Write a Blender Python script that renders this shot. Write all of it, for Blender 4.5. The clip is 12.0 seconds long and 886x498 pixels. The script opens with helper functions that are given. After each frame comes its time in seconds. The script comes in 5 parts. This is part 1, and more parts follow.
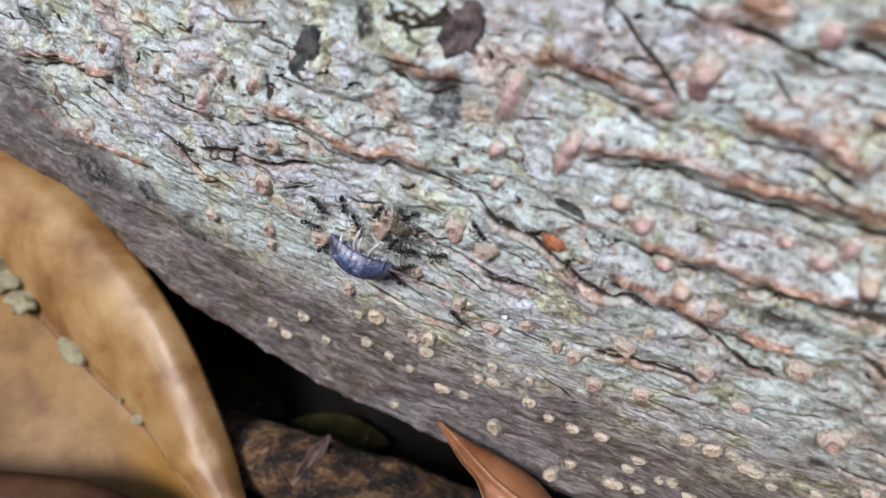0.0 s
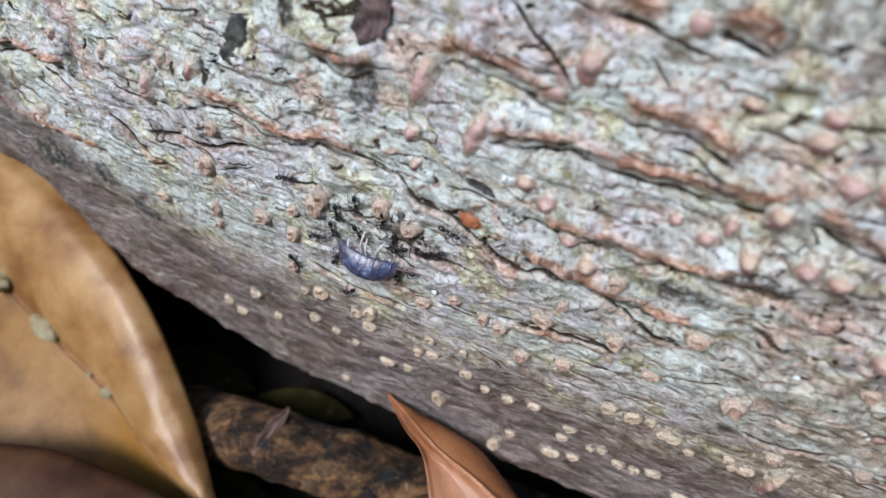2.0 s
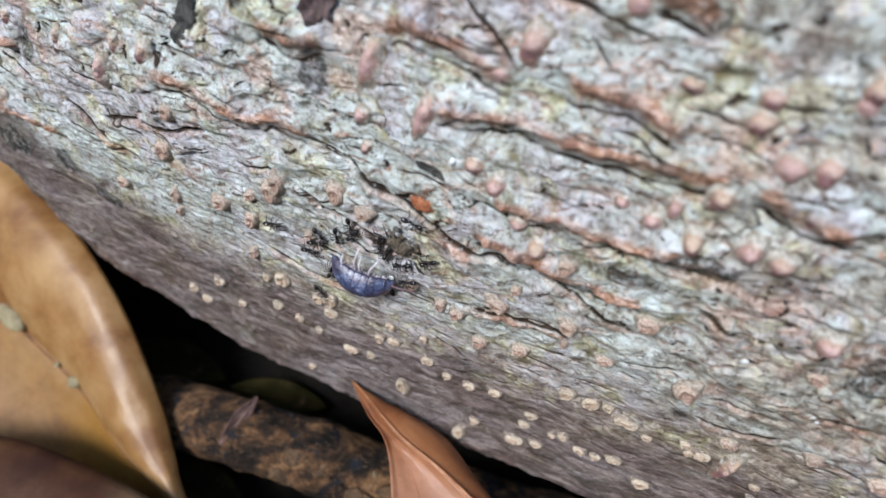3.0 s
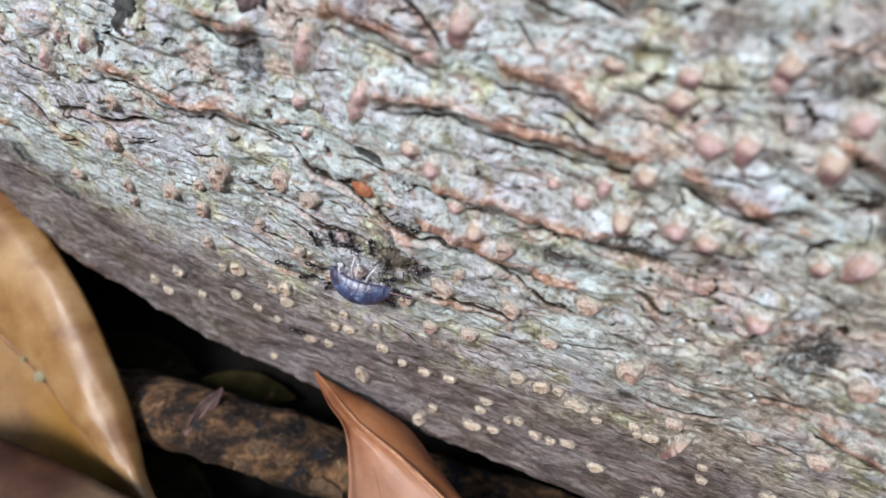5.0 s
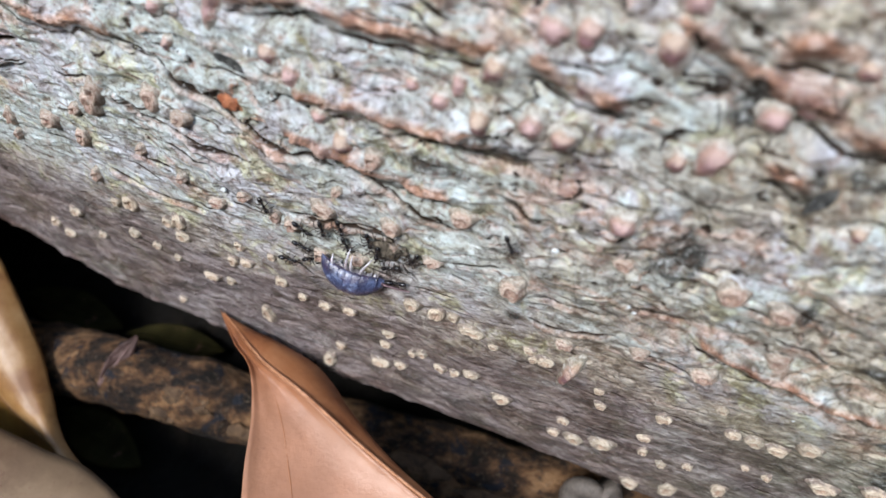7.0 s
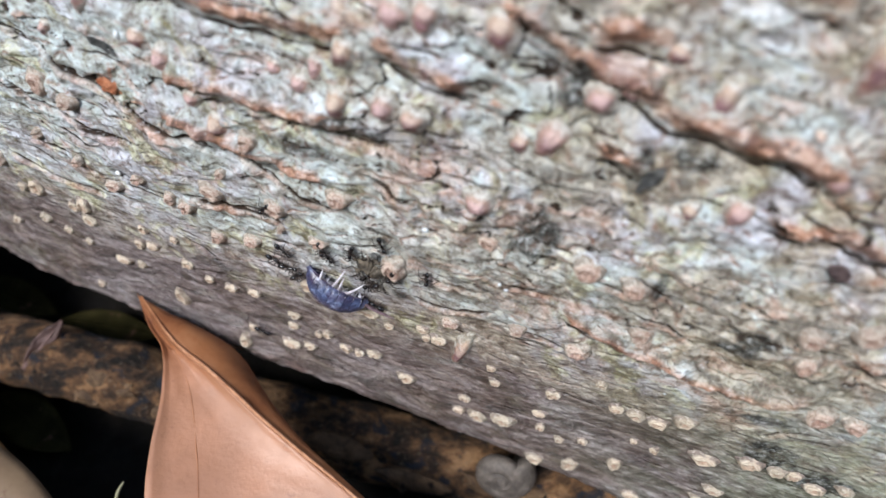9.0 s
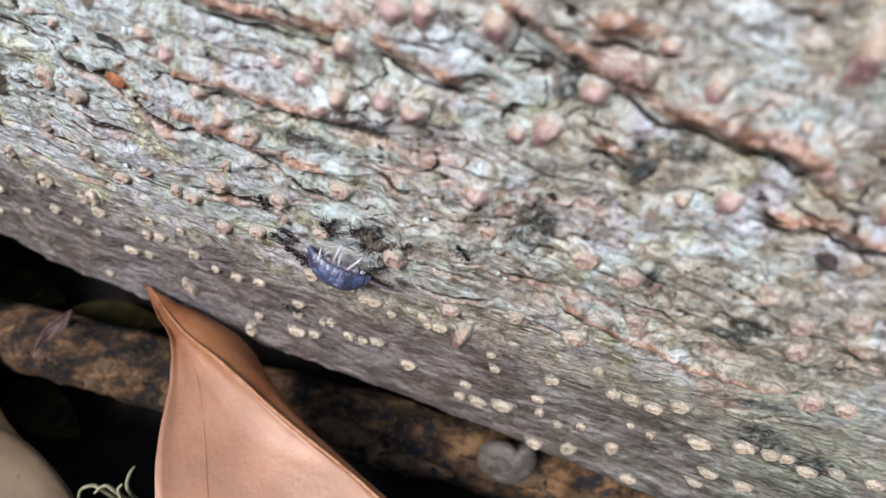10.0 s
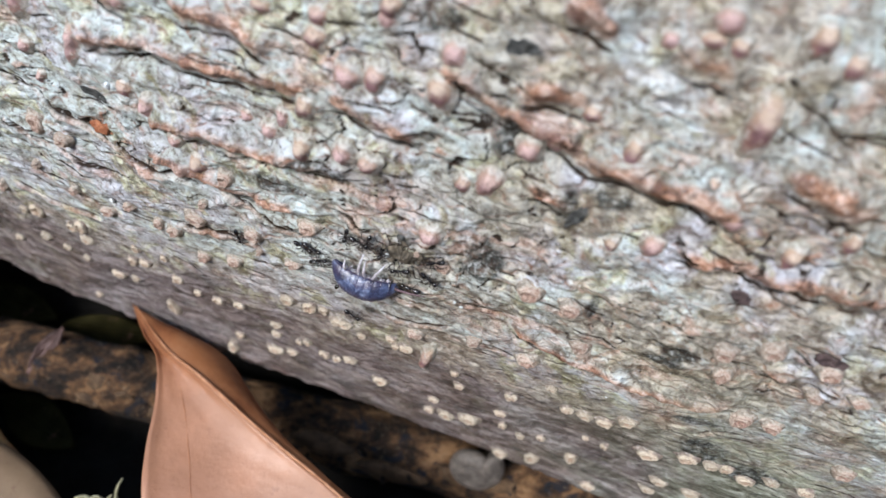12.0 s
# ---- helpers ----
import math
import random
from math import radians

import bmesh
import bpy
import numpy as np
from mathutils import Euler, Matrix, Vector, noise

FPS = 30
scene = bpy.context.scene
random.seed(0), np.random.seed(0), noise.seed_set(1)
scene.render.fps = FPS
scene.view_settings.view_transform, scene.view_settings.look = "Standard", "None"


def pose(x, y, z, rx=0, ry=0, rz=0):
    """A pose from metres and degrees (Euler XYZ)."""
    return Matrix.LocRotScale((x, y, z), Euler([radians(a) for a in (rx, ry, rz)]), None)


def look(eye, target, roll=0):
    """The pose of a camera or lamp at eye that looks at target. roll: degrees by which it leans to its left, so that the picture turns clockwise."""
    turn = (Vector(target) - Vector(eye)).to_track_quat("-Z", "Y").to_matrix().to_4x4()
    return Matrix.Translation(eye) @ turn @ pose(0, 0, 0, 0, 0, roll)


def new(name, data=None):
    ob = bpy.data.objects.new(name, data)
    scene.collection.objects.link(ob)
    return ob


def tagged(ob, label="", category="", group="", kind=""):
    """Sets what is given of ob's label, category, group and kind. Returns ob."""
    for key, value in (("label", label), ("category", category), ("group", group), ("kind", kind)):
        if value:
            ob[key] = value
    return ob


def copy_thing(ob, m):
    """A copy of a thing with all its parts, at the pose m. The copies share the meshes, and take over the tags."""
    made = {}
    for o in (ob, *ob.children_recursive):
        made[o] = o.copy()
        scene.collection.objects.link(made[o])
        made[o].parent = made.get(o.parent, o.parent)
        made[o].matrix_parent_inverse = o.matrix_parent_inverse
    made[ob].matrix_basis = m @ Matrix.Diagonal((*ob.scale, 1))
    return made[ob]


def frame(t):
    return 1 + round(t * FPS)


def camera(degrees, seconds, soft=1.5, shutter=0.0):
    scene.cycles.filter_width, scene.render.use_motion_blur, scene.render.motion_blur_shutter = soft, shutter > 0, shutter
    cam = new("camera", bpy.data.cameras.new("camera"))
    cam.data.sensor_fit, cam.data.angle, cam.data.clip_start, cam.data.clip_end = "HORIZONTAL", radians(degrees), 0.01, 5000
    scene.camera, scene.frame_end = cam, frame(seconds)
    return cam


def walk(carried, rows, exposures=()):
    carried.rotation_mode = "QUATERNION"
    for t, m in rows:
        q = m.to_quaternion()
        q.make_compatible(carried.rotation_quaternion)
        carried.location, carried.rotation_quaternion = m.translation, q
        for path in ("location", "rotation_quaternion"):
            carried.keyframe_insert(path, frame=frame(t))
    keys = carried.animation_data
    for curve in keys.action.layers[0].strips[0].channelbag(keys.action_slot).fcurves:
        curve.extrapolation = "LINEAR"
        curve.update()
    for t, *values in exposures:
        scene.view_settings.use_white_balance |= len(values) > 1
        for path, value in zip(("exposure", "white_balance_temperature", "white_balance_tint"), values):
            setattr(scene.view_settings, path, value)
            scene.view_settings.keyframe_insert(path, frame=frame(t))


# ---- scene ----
cam = camera(68.0, 12.0)
cam.data.dof.use_dof, cam.data.dof.focus_distance, cam.data.dof.aperture_fstop = True, 0.1062, 15.0
METRES, EYE, TILT, LEAN, TURN = 0.08, 0.1564, -55.0, 0.0, 0.0
ROWS = [
    (0.0, 0.0, 0.0, 0.0, 0.0, 0.0, -0.0),
    (0.5, 0.022, -0.0194, 0.0193, 0.13, -0.38, -0.02),
    (1.0, 0.0675, -0.037, 0.0015, 0.26, -0.94, -0.07),
    (1.5, 0.1003, -0.0476, -0.0139, 0.33, -1.28, -0.04),
    (2.0, 0.1393, -0.062, -0.0095, 0.22, -1.48, 0.03),
    (2.5, 0.177, -0.0599, -0.0297, 0.02, -1.48, 0.06),
    (3.0, 0.2131, -0.059, -0.0308, -0.28, -1.81, -0.03),
    (5.0, 0.3045, -0.0712, -0.0536, -0.78, -2.04, 0.6),
    (5.5, 0.3365, -0.0671, -0.0613, -1.14, -2.24, 0.73),
    (6.0, 0.3936, -0.0612, -0.0788, -1.41, -2.85, 0.87),
    (6.5, 0.4408, -0.0488, -0.1307, -1.77, -3.41, 1.09),
    (7.0, 0.4934, -0.0473, -0.1724, -2.11, -3.69, 1.39),
    (9.0, 0.6838, -0.0918, -0.1943, -3.13, -4.51, 1.54),
    (9.5, 0.7101, -0.1173, -0.2008, -2.88, -5.13, 1.72),
    (10.0, 0.6879, -0.1222, -0.1943, -2.84, -5.32, 1.76),
    (10.5, 0.6851, -0.1136, -0.1898, -2.7, -5.32, 1.72),
    (11.0, 0.6974, -0.1103, -0.174, -2.8, -5.33, 1.71),
    (11.5, 0.7328, -0.1631, -0.1427, -3.0, -5.49, 1.83),
    (12.0, 0.7542, -0.2197, -0.1187, -3.22, -5.69, 2.03),
]
walk(cam, [(t, pose(0, 0, EYE, TILT, LEAN, TURN) @ pose(METRES * x, METRES * y, METRES * z, 90 + pitch, roll, yaw)) for t, x, y, z, yaw, pitch, roll in ROWS], [(0.0, 0.25), (5.0, 0.33), (7.0, 0.42), (9.5, 0.42), (12.0, 0.36)])

# ---- sky and sun: bright overcast, light from above ----
world = bpy.data.worlds.new("world")
scene.world = world
world.use_nodes = True
sky = world.node_tree.nodes.new("ShaderNodeTexSky")
sky.sky_type, sky.sun_disc, sky.sun_elevation, sky.sun_rotation = "NISHITA", False, radians(52), radians(226)
world.node_tree.links.new(sky.outputs[0], world.node_tree.nodes["Background"].inputs[0])
world.node_tree.nodes["Background"].inputs[1].default_value = 0.33
sun = new("sun", bpy.data.lights.new("sun", "SUN"))
sun.data.energy, sun.data.angle, sun.data.color = 3.5, radians(22), (0.98, 0.985, 1.0)
sun.matrix_world = look((-0.40, -0.36, 0.85), (0, 0, 0))

MM = 0.001


# ---- materials ----
class Nodes:
    """A node material with short calls."""

    def __init__(self, name, roughness=0.7, specular=0.4):
        self.mat = bpy.data.materials.new(name)
        self.mat.use_nodes = True
        self.tree = self.mat.node_tree
        self.bsdf = self.tree.nodes["Principled BSDF"]
        self.bsdf.inputs["Roughness"].default_value = roughness
        self.bsdf.inputs["Specular IOR Level"].default_value = specular
        self.coord = self.node("ShaderNodeTexCoord").outputs["Object"]

    def node(self, kind):
        return self.tree.nodes.new(kind)

    def link(self, a, b):
        if isinstance(a, (int, float)):
            b.default_value = a
        elif isinstance(a, tuple):
            b.default_value = (*a, 1.0) if len(a) == 3 else a
        else:
            self.tree.links.new(a, b)

    def scaled(self, x, y, z, turn=0.0):
        m = self.node("ShaderNodeMapping")
        m.inputs["Scale"].default_value = (x, y, z)
        m.inputs["Rotation"].default_value = (0, radians(turn), 0)
        self.link(self.coord, m.inputs["Vector"])
        return m.outputs[0]

    def noise(self, scale, detail=4, rough=0.55, distort=0.0, vector=None):
        n = self.node("ShaderNodeTexNoise")
        self.link(vector or self.coord, n.inputs["Vector"])
        n.inputs["Scale"].default_value, n.inputs["Detail"].default_value = scale, detail
        n.inputs["Roughness"].default_value, n.inputs["Distortion"].default_value = rough, distort
        return n.outputs["Fac"]

    def cells(self, scale, vector=None, feature="F1"):
        n = self.node("ShaderNodeTexVoronoi")
        n.feature = feature
        self.link(vector or self.coord, n.inputs["Vector"])
        n.inputs["Scale"].default_value = scale
        return n.outputs["Distance"]

    def ramp(self, value, stops):
        r = self.node("ShaderNodeValToRGB")
        for n, (at, c) in enumerate(stops):
            e = r.color_ramp.elements[n] if n < 2 else r.color_ramp.elements.new(at)
            e.position, e.color = at, ((c, c, c, 1) if isinstance(c, (int, float)) else (*c, 1))
        self.link(value, r.inputs[0])
        return r.outputs[0]

    def mix(self, fac, a, b, how="MIX"):
        m = self.node("ShaderNodeMix")
        m.data_type, m.blend_type = "RGBA", how
        self.link(fac, m.inputs[0])
        self.link(a, m.inputs[6])
        self.link(b, m.inputs[7])
        return m.outputs[2]

    def calc(self, how, a, b=0.0):
        m = self.node("ShaderNodeMath")
        m.operation, m.use_clamp = how, how in ("ADD", "SUBTRACT")
        self.link(a, m.inputs[0])
        self.link(b, m.inputs[1])
        return m.outputs[0]

    def attr(self, name):
        n = self.node("ShaderNodeAttribute")
        n.attribute_name = name
        return n.outputs["Fac"]

    def chance(self):
        return self.node("ShaderNodeObjectInfo").outputs["Random"]

    def bump(self, height, distance, strength=1.0, base=None):
        b = self.node("ShaderNodeBump")
        b.inputs["Strength"].default_value, b.inputs["Distance"].default_value = strength, distance
        self.link(height, b.inputs["Height"])
        if base is not None:
            self.link(base, b.inputs["Normal"])
        return b.outputs[0]

    def done(self, colour, normal=None, roughness=None):
        self.link(colour, self.bsdf.inputs["Base Color"])
        if normal is not None:
            self.link(normal, self.bsdf.inputs["Normal"])
        if roughness is not None:
            self.link(roughness, self.bsdf.inputs["Roughness"])
        return self.mat


def bark_material():
    n = Nodes("bark", 0.7, 0.5)
    rough = n.attr("rough")
    bend = n.node("ShaderNodeTexNoise")
    n.link(n.coord, bend.inputs["Vector"])
    bend.inputs["Scale"].default_value, bend.inputs["Detail"].default_value = 190, 4
    shift = n.node("ShaderNodeVectorMath")
    shift.operation = "MULTIPLY_ADD"
    n.link(bend.outputs["Color"], shift.inputs[0])
    shift.inputs[1].default_value = (0.0042, 0.0042, 0.0034)
    n.link(n.coord, shift.inputs[2])
    warped = shift.outputs[0]

    def flakes(x, z, feature):
        m = n.node("ShaderNodeMapping")
        m.inputs["Scale"].default_value = (x, 200, z)
        n.link(warped, m.inputs["Vector"])
        v = n.node("ShaderNodeTexVoronoi")
        v.feature = feature
        v.inputs["Scale"].default_value = 1.0
        n.link(m.outputs[0], v.inputs["Vector"])
        return v.outputs

    grain = n.noise(330, 7, 0.64, 1.2, n.scaled(0.6, 1, 1.3, 6))
    fibre = n.noise(1300, 6, 0.68, 0.8, n.scaled(0.45, 1, 1.2, 6))
    streak = n.noise(420, 6, 0.64, 0.7, n.scaled(0.36, 1, 1.2, 7))
    blotch = n.noise(80, 5, 0.6, 0.8)
    mid = n.noise(380, 6, 0.68, 0.6)
    speck = n.noise(1000, 4, 0.7)
    warm = n.attr("warm")
    lower = n.calc("SUBTRACT", 1.0, rough)
    tone = n.calc("ADD", n.calc("MULTIPLY", grain, 0.5), n.calc("MULTIPLY", mid, 0.5))
    grey = n.ramp(tone, [(0.40, (0.10, 0.078, 0.062)), (0.465, (0.27, 0.235, 0.20)), (0.525, (0.45, 0.415, 0.37)), (0.61, (0.66, 0.63, 0.58))])
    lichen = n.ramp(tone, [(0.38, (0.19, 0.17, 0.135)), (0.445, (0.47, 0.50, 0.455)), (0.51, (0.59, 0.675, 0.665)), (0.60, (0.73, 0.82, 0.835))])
    lilac = n.ramp(tone, [(0.38, (0.18, 0.14, 0.14)), (0.445, (0.44, 0.41, 0.44)), (0.51, (0.57, 0.57, 0.64)), (0.60, (0.74, 0.74, 0.82))])
    olive = n.ramp(mid, [(0.41, (0.22, 0.20, 0.085)), (0.5, (0.50, 0.50, 0.27)), (0.58, (0.76, 0.77, 0.54))])
    tan = n.ramp(n.calc("ADD", n.calc("MULTIPLY", fibre, 0.4), n.calc("MULTIPLY", mid, 0.6)), [(0.41, (0.19, 0.085, 0.055)), (0.5, (0.55, 0.35, 0.27)), (0.59, (0.84, 0.68, 0.60))])
    umber = n.ramp(mid, [(0.42, (0.10, 0.066, 0.045)), (0.56, (0.33, 0.255, 0.19))])
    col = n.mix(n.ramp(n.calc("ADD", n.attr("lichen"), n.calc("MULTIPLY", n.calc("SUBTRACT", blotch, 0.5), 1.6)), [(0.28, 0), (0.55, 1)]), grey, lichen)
    col = n.mix(n.calc("MULTIPLY", n.ramp(n.noise(60, 5, 0.6, 0.7), [(0.47, 0), (0.58, 0.9)]), n.calc("ADD", n.calc("MULTIPLY", rough, 0.7), 0.2)), col, lilac)
    col = n.mix(n.ramp(n.noise(125, 5, 0.68, 0.7), [(0.52, 0), (0.61, 0.7)]), col, olive)
    col = n.mix(n.calc("MULTIPLY", n.ramp(n.noise(74, 6, 0.7, 0.7), [(0.40, 0), (0.52, 0.8)]), n.calc("ADD", n.calc("MULTIPLY", warm, 0.9), 0.1)), col, n.ramp(mid, [(0.41, (0.15, 0.112, 0.075)), (0.5, (0.36, 0.30, 0.22)), (0.6, (0.58, 0.51, 0.40))]))
    col = n.mix(n.calc("MULTIPLY", n.ramp(n.noise(130, 6, 0.72, 1.0, n.scaled(0.6, 1, 1.1)), [(0.54, 0), (0.63, 0.65)]), n.calc("ADD", n.calc("MULTIPLY", rough, 0.7), 0.3)), col, tan)
    col = n.mix(n.calc("MULTIPLY", n.ramp(n.noise(118, 6, 0.75, 0.6), [(0.565, 0), (0.65, 0.6)]), n.calc("ADD", n.calc("MULTIPLY", rough, 0.8), 0.2)), col, umber)
    seam = n.calc("MULTIPLY", n.ramp(flakes(80, 200, "DISTANCE_TO_EDGE")["Distance"], [(0.0, 1), (0.06, 0)]), n.ramp(mid, [(0.48, 0), (0.58, 0.8)]))
    seam = n.calc("MULTIPLY", seam, rough)
    col = n.mix(seam, col, (0.28, 0.125, 0.065))
    fine = n.calc("MULTIPLY", n.ramp(flakes(300, 900, "DISTANCE_TO_EDGE")["Distance"], [(0.0, 1), (0.10, 0)]), n.ramp(grain, [(0.46, 0.0), (0.56, 0.8)]))
    fine = n.calc("MULTIPLY", fine, n.calc("SUBTRACT", 0.9, n.calc("MULTIPLY", rough, 0.5)))
    col = n.mix(fine, col, (0.10, 0.066, 0.046))
    rust = n.ramp(n.calc("ADD", n.calc("MULTIPLY", fibre, 0.35), n.calc("MULTIPLY", mid, 0.65)), [(0.41, (0.15, 0.055, 0.025)), (0.5, (0.44, 0.205, 0.115)), (0.585, (0.76, 0.53, 0.42))])
    col = n.mix(n.ramp(n.calc("MULTIPLY", n.attr("rust"), n.calc("ADD", n.noise(170, 6, 0.7), 0.12)), [(0.20, 0), (0.43, 0.86)]), col, n.mix(n.ramp(n.noise(140, 5, 0.65, 0.5), [(0.50, 0), (0.62, 0.6)]), rust, n.ramp(mid, [(0.42, (0.17, 0.085, 0.075)), (0.5, (0.36, 0.23, 0.20)), (0.59, (0.66, 0.55, 0.48))])))
    # Smooth brown bark low down; its dark tone also paints shade towards the foot.
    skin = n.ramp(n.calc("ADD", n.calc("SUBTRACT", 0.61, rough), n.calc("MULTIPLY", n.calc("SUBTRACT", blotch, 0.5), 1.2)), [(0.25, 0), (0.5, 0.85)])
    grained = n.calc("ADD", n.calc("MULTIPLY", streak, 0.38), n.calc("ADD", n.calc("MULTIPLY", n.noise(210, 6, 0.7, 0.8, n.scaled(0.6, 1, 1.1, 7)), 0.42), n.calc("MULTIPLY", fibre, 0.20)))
    shaded_hide = n.mix(n.ramp(n.noise(95, 5, 0.65, 0.5, n.scaled(0.5, 1, 1)), [(0.42, 0), (0.6, 1)]), n.ramp(grained, [(0.42, (0.03, 0.017, 0.014)), (0.49, (0.10, 0.064, 0.056)), (0.56, (0.27, 0.21, 0.19))]), n.ramp(grained, [(0.42, (0.042, 0.030, 0.031)), (0.49, (0.14, 0.107, 0.11)), (0.56, (0.34, 0.295, 0.30))]))
    shaded_hide = n.mix(n.ramp(n.noise(150, 6, 0.7, 0.8, n.scaled(0.7, 1, 1)), [(0.54, 0), (0.64, 0.6)]), shaded_hide, n.ramp(grained, [(0.42, (0.02, 0.012, 0.010)), (0.56, (0.15, 0.10, 0.085))]))
    shaded_hide = n.mix(n.ramp(n.noise(170, 5, 0.7, 0.6, n.scaled(0.6, 1, 1)), [(0.56, 0), (0.66, 0.55)]), shaded_hide, n.ramp(grained, [(0.42, (0.16, 0.15, 0.14)), (0.56, (0.50, 0.48, 0.46))]))
    col = n.mix(skin, col, shaded_hide)
    col = n.mix(n.calc("MULTIPLY", n.attr("moss"), n.ramp(n.noise(70, 5, 0.65, 0.6), [(0.40, 0.1), (0.58, 0.75)])), col, n.ramp(grained, [(0.41, (0.06, 0.062, 0.035)), (0.49, (0.25, 0.275, 0.20)), (0.58, (0.50, 0.54, 0.45))]))
    col = n.mix(n.calc("MULTIPLY", n.attr("slime"), n.ramp(mid, [(0.42, 0.95), (0.58, 0.6)])), col, n.ramp(speck, [(0.38, (0.018, 0.019, 0.018)), (0.5, (0.06, 0.064, 0.06)), (0.62, (0.22, 0.23, 0.22))]))
    # Cracks, scale gaps and ledge undersides painted near black to deepen their shade.
    crack_shade = n.ramp(n.calc("ADD", n.attr("crack_shade"), n.calc("MULTIPLY", n.calc("SUBTRACT", mid, 0.55), 0.8)), [(0.22, 0), (0.66, 0.97)])
    col = n.mix(crack_shade, col, (0.024, 0.015, 0.010))
    n.link(n.calc("MULTIPLY", n.calc("SUBTRACT", 1.0, n.calc("MAXIMUM", crack_shade, n.attr("slime"))), 0.38), n.bsdf.inputs["Specular IOR Level"])
    col = n.mix(n.calc("MULTIPLY", n.ramp(speck, [(0.38, 0.8), (0.46, 0)]), n.calc("SUBTRACT", 0.75, n.calc("MULTIPLY", lower, 0.40))), col, (0.09, 0.06, 0.045))
    col = n.mix(n.calc("MULTIPLY", n.ramp(speck, [(0.57, 0), (0.67, 0.55)]), n.calc("ADD", n.calc("MULTIPLY", rough, 0.35), 0.2)), col, (0.84, 0.86, 0.86))
    b = n.bump(fibre, 0.0004, 0.8)
    b = n.bump(grain, 0.0011, 0.6, b)
    b = n.bump(mid, 0.0012, 0.55, b)
    b = n.bump(streak, 0.0008, 0.35, b)
    b = n.bump(n.calc("SUBTRACT", 1.0, n.calc("ADD", seam, fine)), 0.0006, 0.7, b)
    return n.done(col, n.bump(speck, 0.0004, 0.8, b), n.ramp(tone, [(0.3, 0.85), (0.65, 0.5)]))


def lenticel_material(name, core, rim, skirt, rings, grit):
    """A corky wart: cracked core, pale rim with growth lines, skirt that meets the bark."""
    n = Nodes(name, 0.65, 0.4)
    dist = n.node("ShaderNodeVectorMath")
    dist.operation = "LENGTH"
    n.link(n.scaled(1000, 1000, 0), dist.inputs[0])
    out = n.calc("ADD", dist.outputs["Value"], n.calc("MULTIPLY", n.calc("SUBTRACT", n.noise(1300, 5, 0.62), 0.5), 1.0))
    inner = n.mix(n.ramp(n.chance(), [(0.3, 0), (0.7, 1)]), core, tuple(0.45 * a + 0.55 * b for a, b in zip(core, rim)))
    col = n.mix(n.ramp(out, [(0.15, 0), (0.5, 1)]), inner, rim)
    col = n.mix(n.ramp(n.noise(900, 4, 0.6), [(0.45, 0), (0.6, 0.5)]), col, tuple(0.6 * a + 0.4 * b for a, b in zip(core, rim)))
    swirl = n.ramp(n.calc("PINGPONG", n.calc("MULTIPLY", out, 3.2), 0.5), [(0.0, rings), (0.12, 0)])
    col = n.mix(swirl, col, (0.24, 0.11, 0.075))
    lip = n.ramp(out, [(0.26, 0), (0.36, 0.6), (0.44, 0.6), (0.54, 0)])
    col = n.mix(n.calc("MULTIPLY", lip, n.ramp(n.chance(), [(0.35, 0.15), (0.6, 1.0)])), col, tuple(0.55 * a for a in core))
    col = n.mix(n.ramp(out, [(0.70, 0), (0.84, 0.9)]), col, n.ramp(n.noise(1100, 5, 0.7), [(0.40, tuple(0.45 * a for a in skirt)), (0.52, skirt), (0.64, tuple(1.6 * a for a in skirt))]))
    col = n.mix(n.ramp(n.chance(), [(0.1, 0.55), (0.5, 0.0)]), col, tuple(0.55 * a for a in rim))
    fine = n.noise(3200, 6, 0.7)
    col = n.mix(n.ramp(fine, [(0.38, grit), (0.46, 0)]), col, (0.20, 0.10, 0.065))
    col = n.mix(n.ramp(fine, [(0.55, 0), (0.66, 0.5)]), col, (0.88, 0.83, 0.72))
    return n.done(col, n.bump(swirl, -0.0004, 0.7, n.bump(fine, 0.0005, 0.7)))


def knob_material():
    """Corky knobs: cream upper end, rosy crown, purple low end, olive-cream halo that runs into the bark."""
    n = Nodes("cork_rose", 0.5, 0.5)
    lumps = n.noise(900, 5, 0.65)
    sway = n.calc("MULTIPLY", n.calc("SUBTRACT", lumps, 0.5), 1.6)
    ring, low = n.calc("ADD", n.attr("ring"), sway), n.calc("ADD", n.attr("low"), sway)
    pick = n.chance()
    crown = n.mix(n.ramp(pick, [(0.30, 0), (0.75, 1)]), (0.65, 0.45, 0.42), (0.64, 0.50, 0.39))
    # Cream upper and purple low ends also paint in each knob's shading.
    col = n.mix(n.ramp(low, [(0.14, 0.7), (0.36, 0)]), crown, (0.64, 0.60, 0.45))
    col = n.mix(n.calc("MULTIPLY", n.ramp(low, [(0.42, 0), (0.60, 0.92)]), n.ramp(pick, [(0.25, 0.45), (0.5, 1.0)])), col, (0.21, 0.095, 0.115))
    col = n.mix(n.ramp(ring, [(0.40, 0), (0.52, 0.4), (0.60, 0.4), (0.70, 0)]), col, (0.42, 0.22, 0.13))
    col = n.mix(n.ramp(ring, [(0.56, 0), (0.76, 0.9)]), col, n.ramp(n.noise(700, 6, 0.7), [(0.40, (0.20, 0.165, 0.115)), (0.5, (0.40, 0.385, 0.32)), (0.6, (0.62, 0.63, 0.58))]))
    fine = n.noise(3200, 5, 0.7)
    col = n.mix(n.ramp(lumps, [(0.54, 0), (0.66, 0.5)]), col, (0.78, 0.68, 0.60))
    col = n.mix(n.ramp(fine, [(0.37, 0.6), (0.45, 0)]), col, (0.22, 0.11, 0.08))
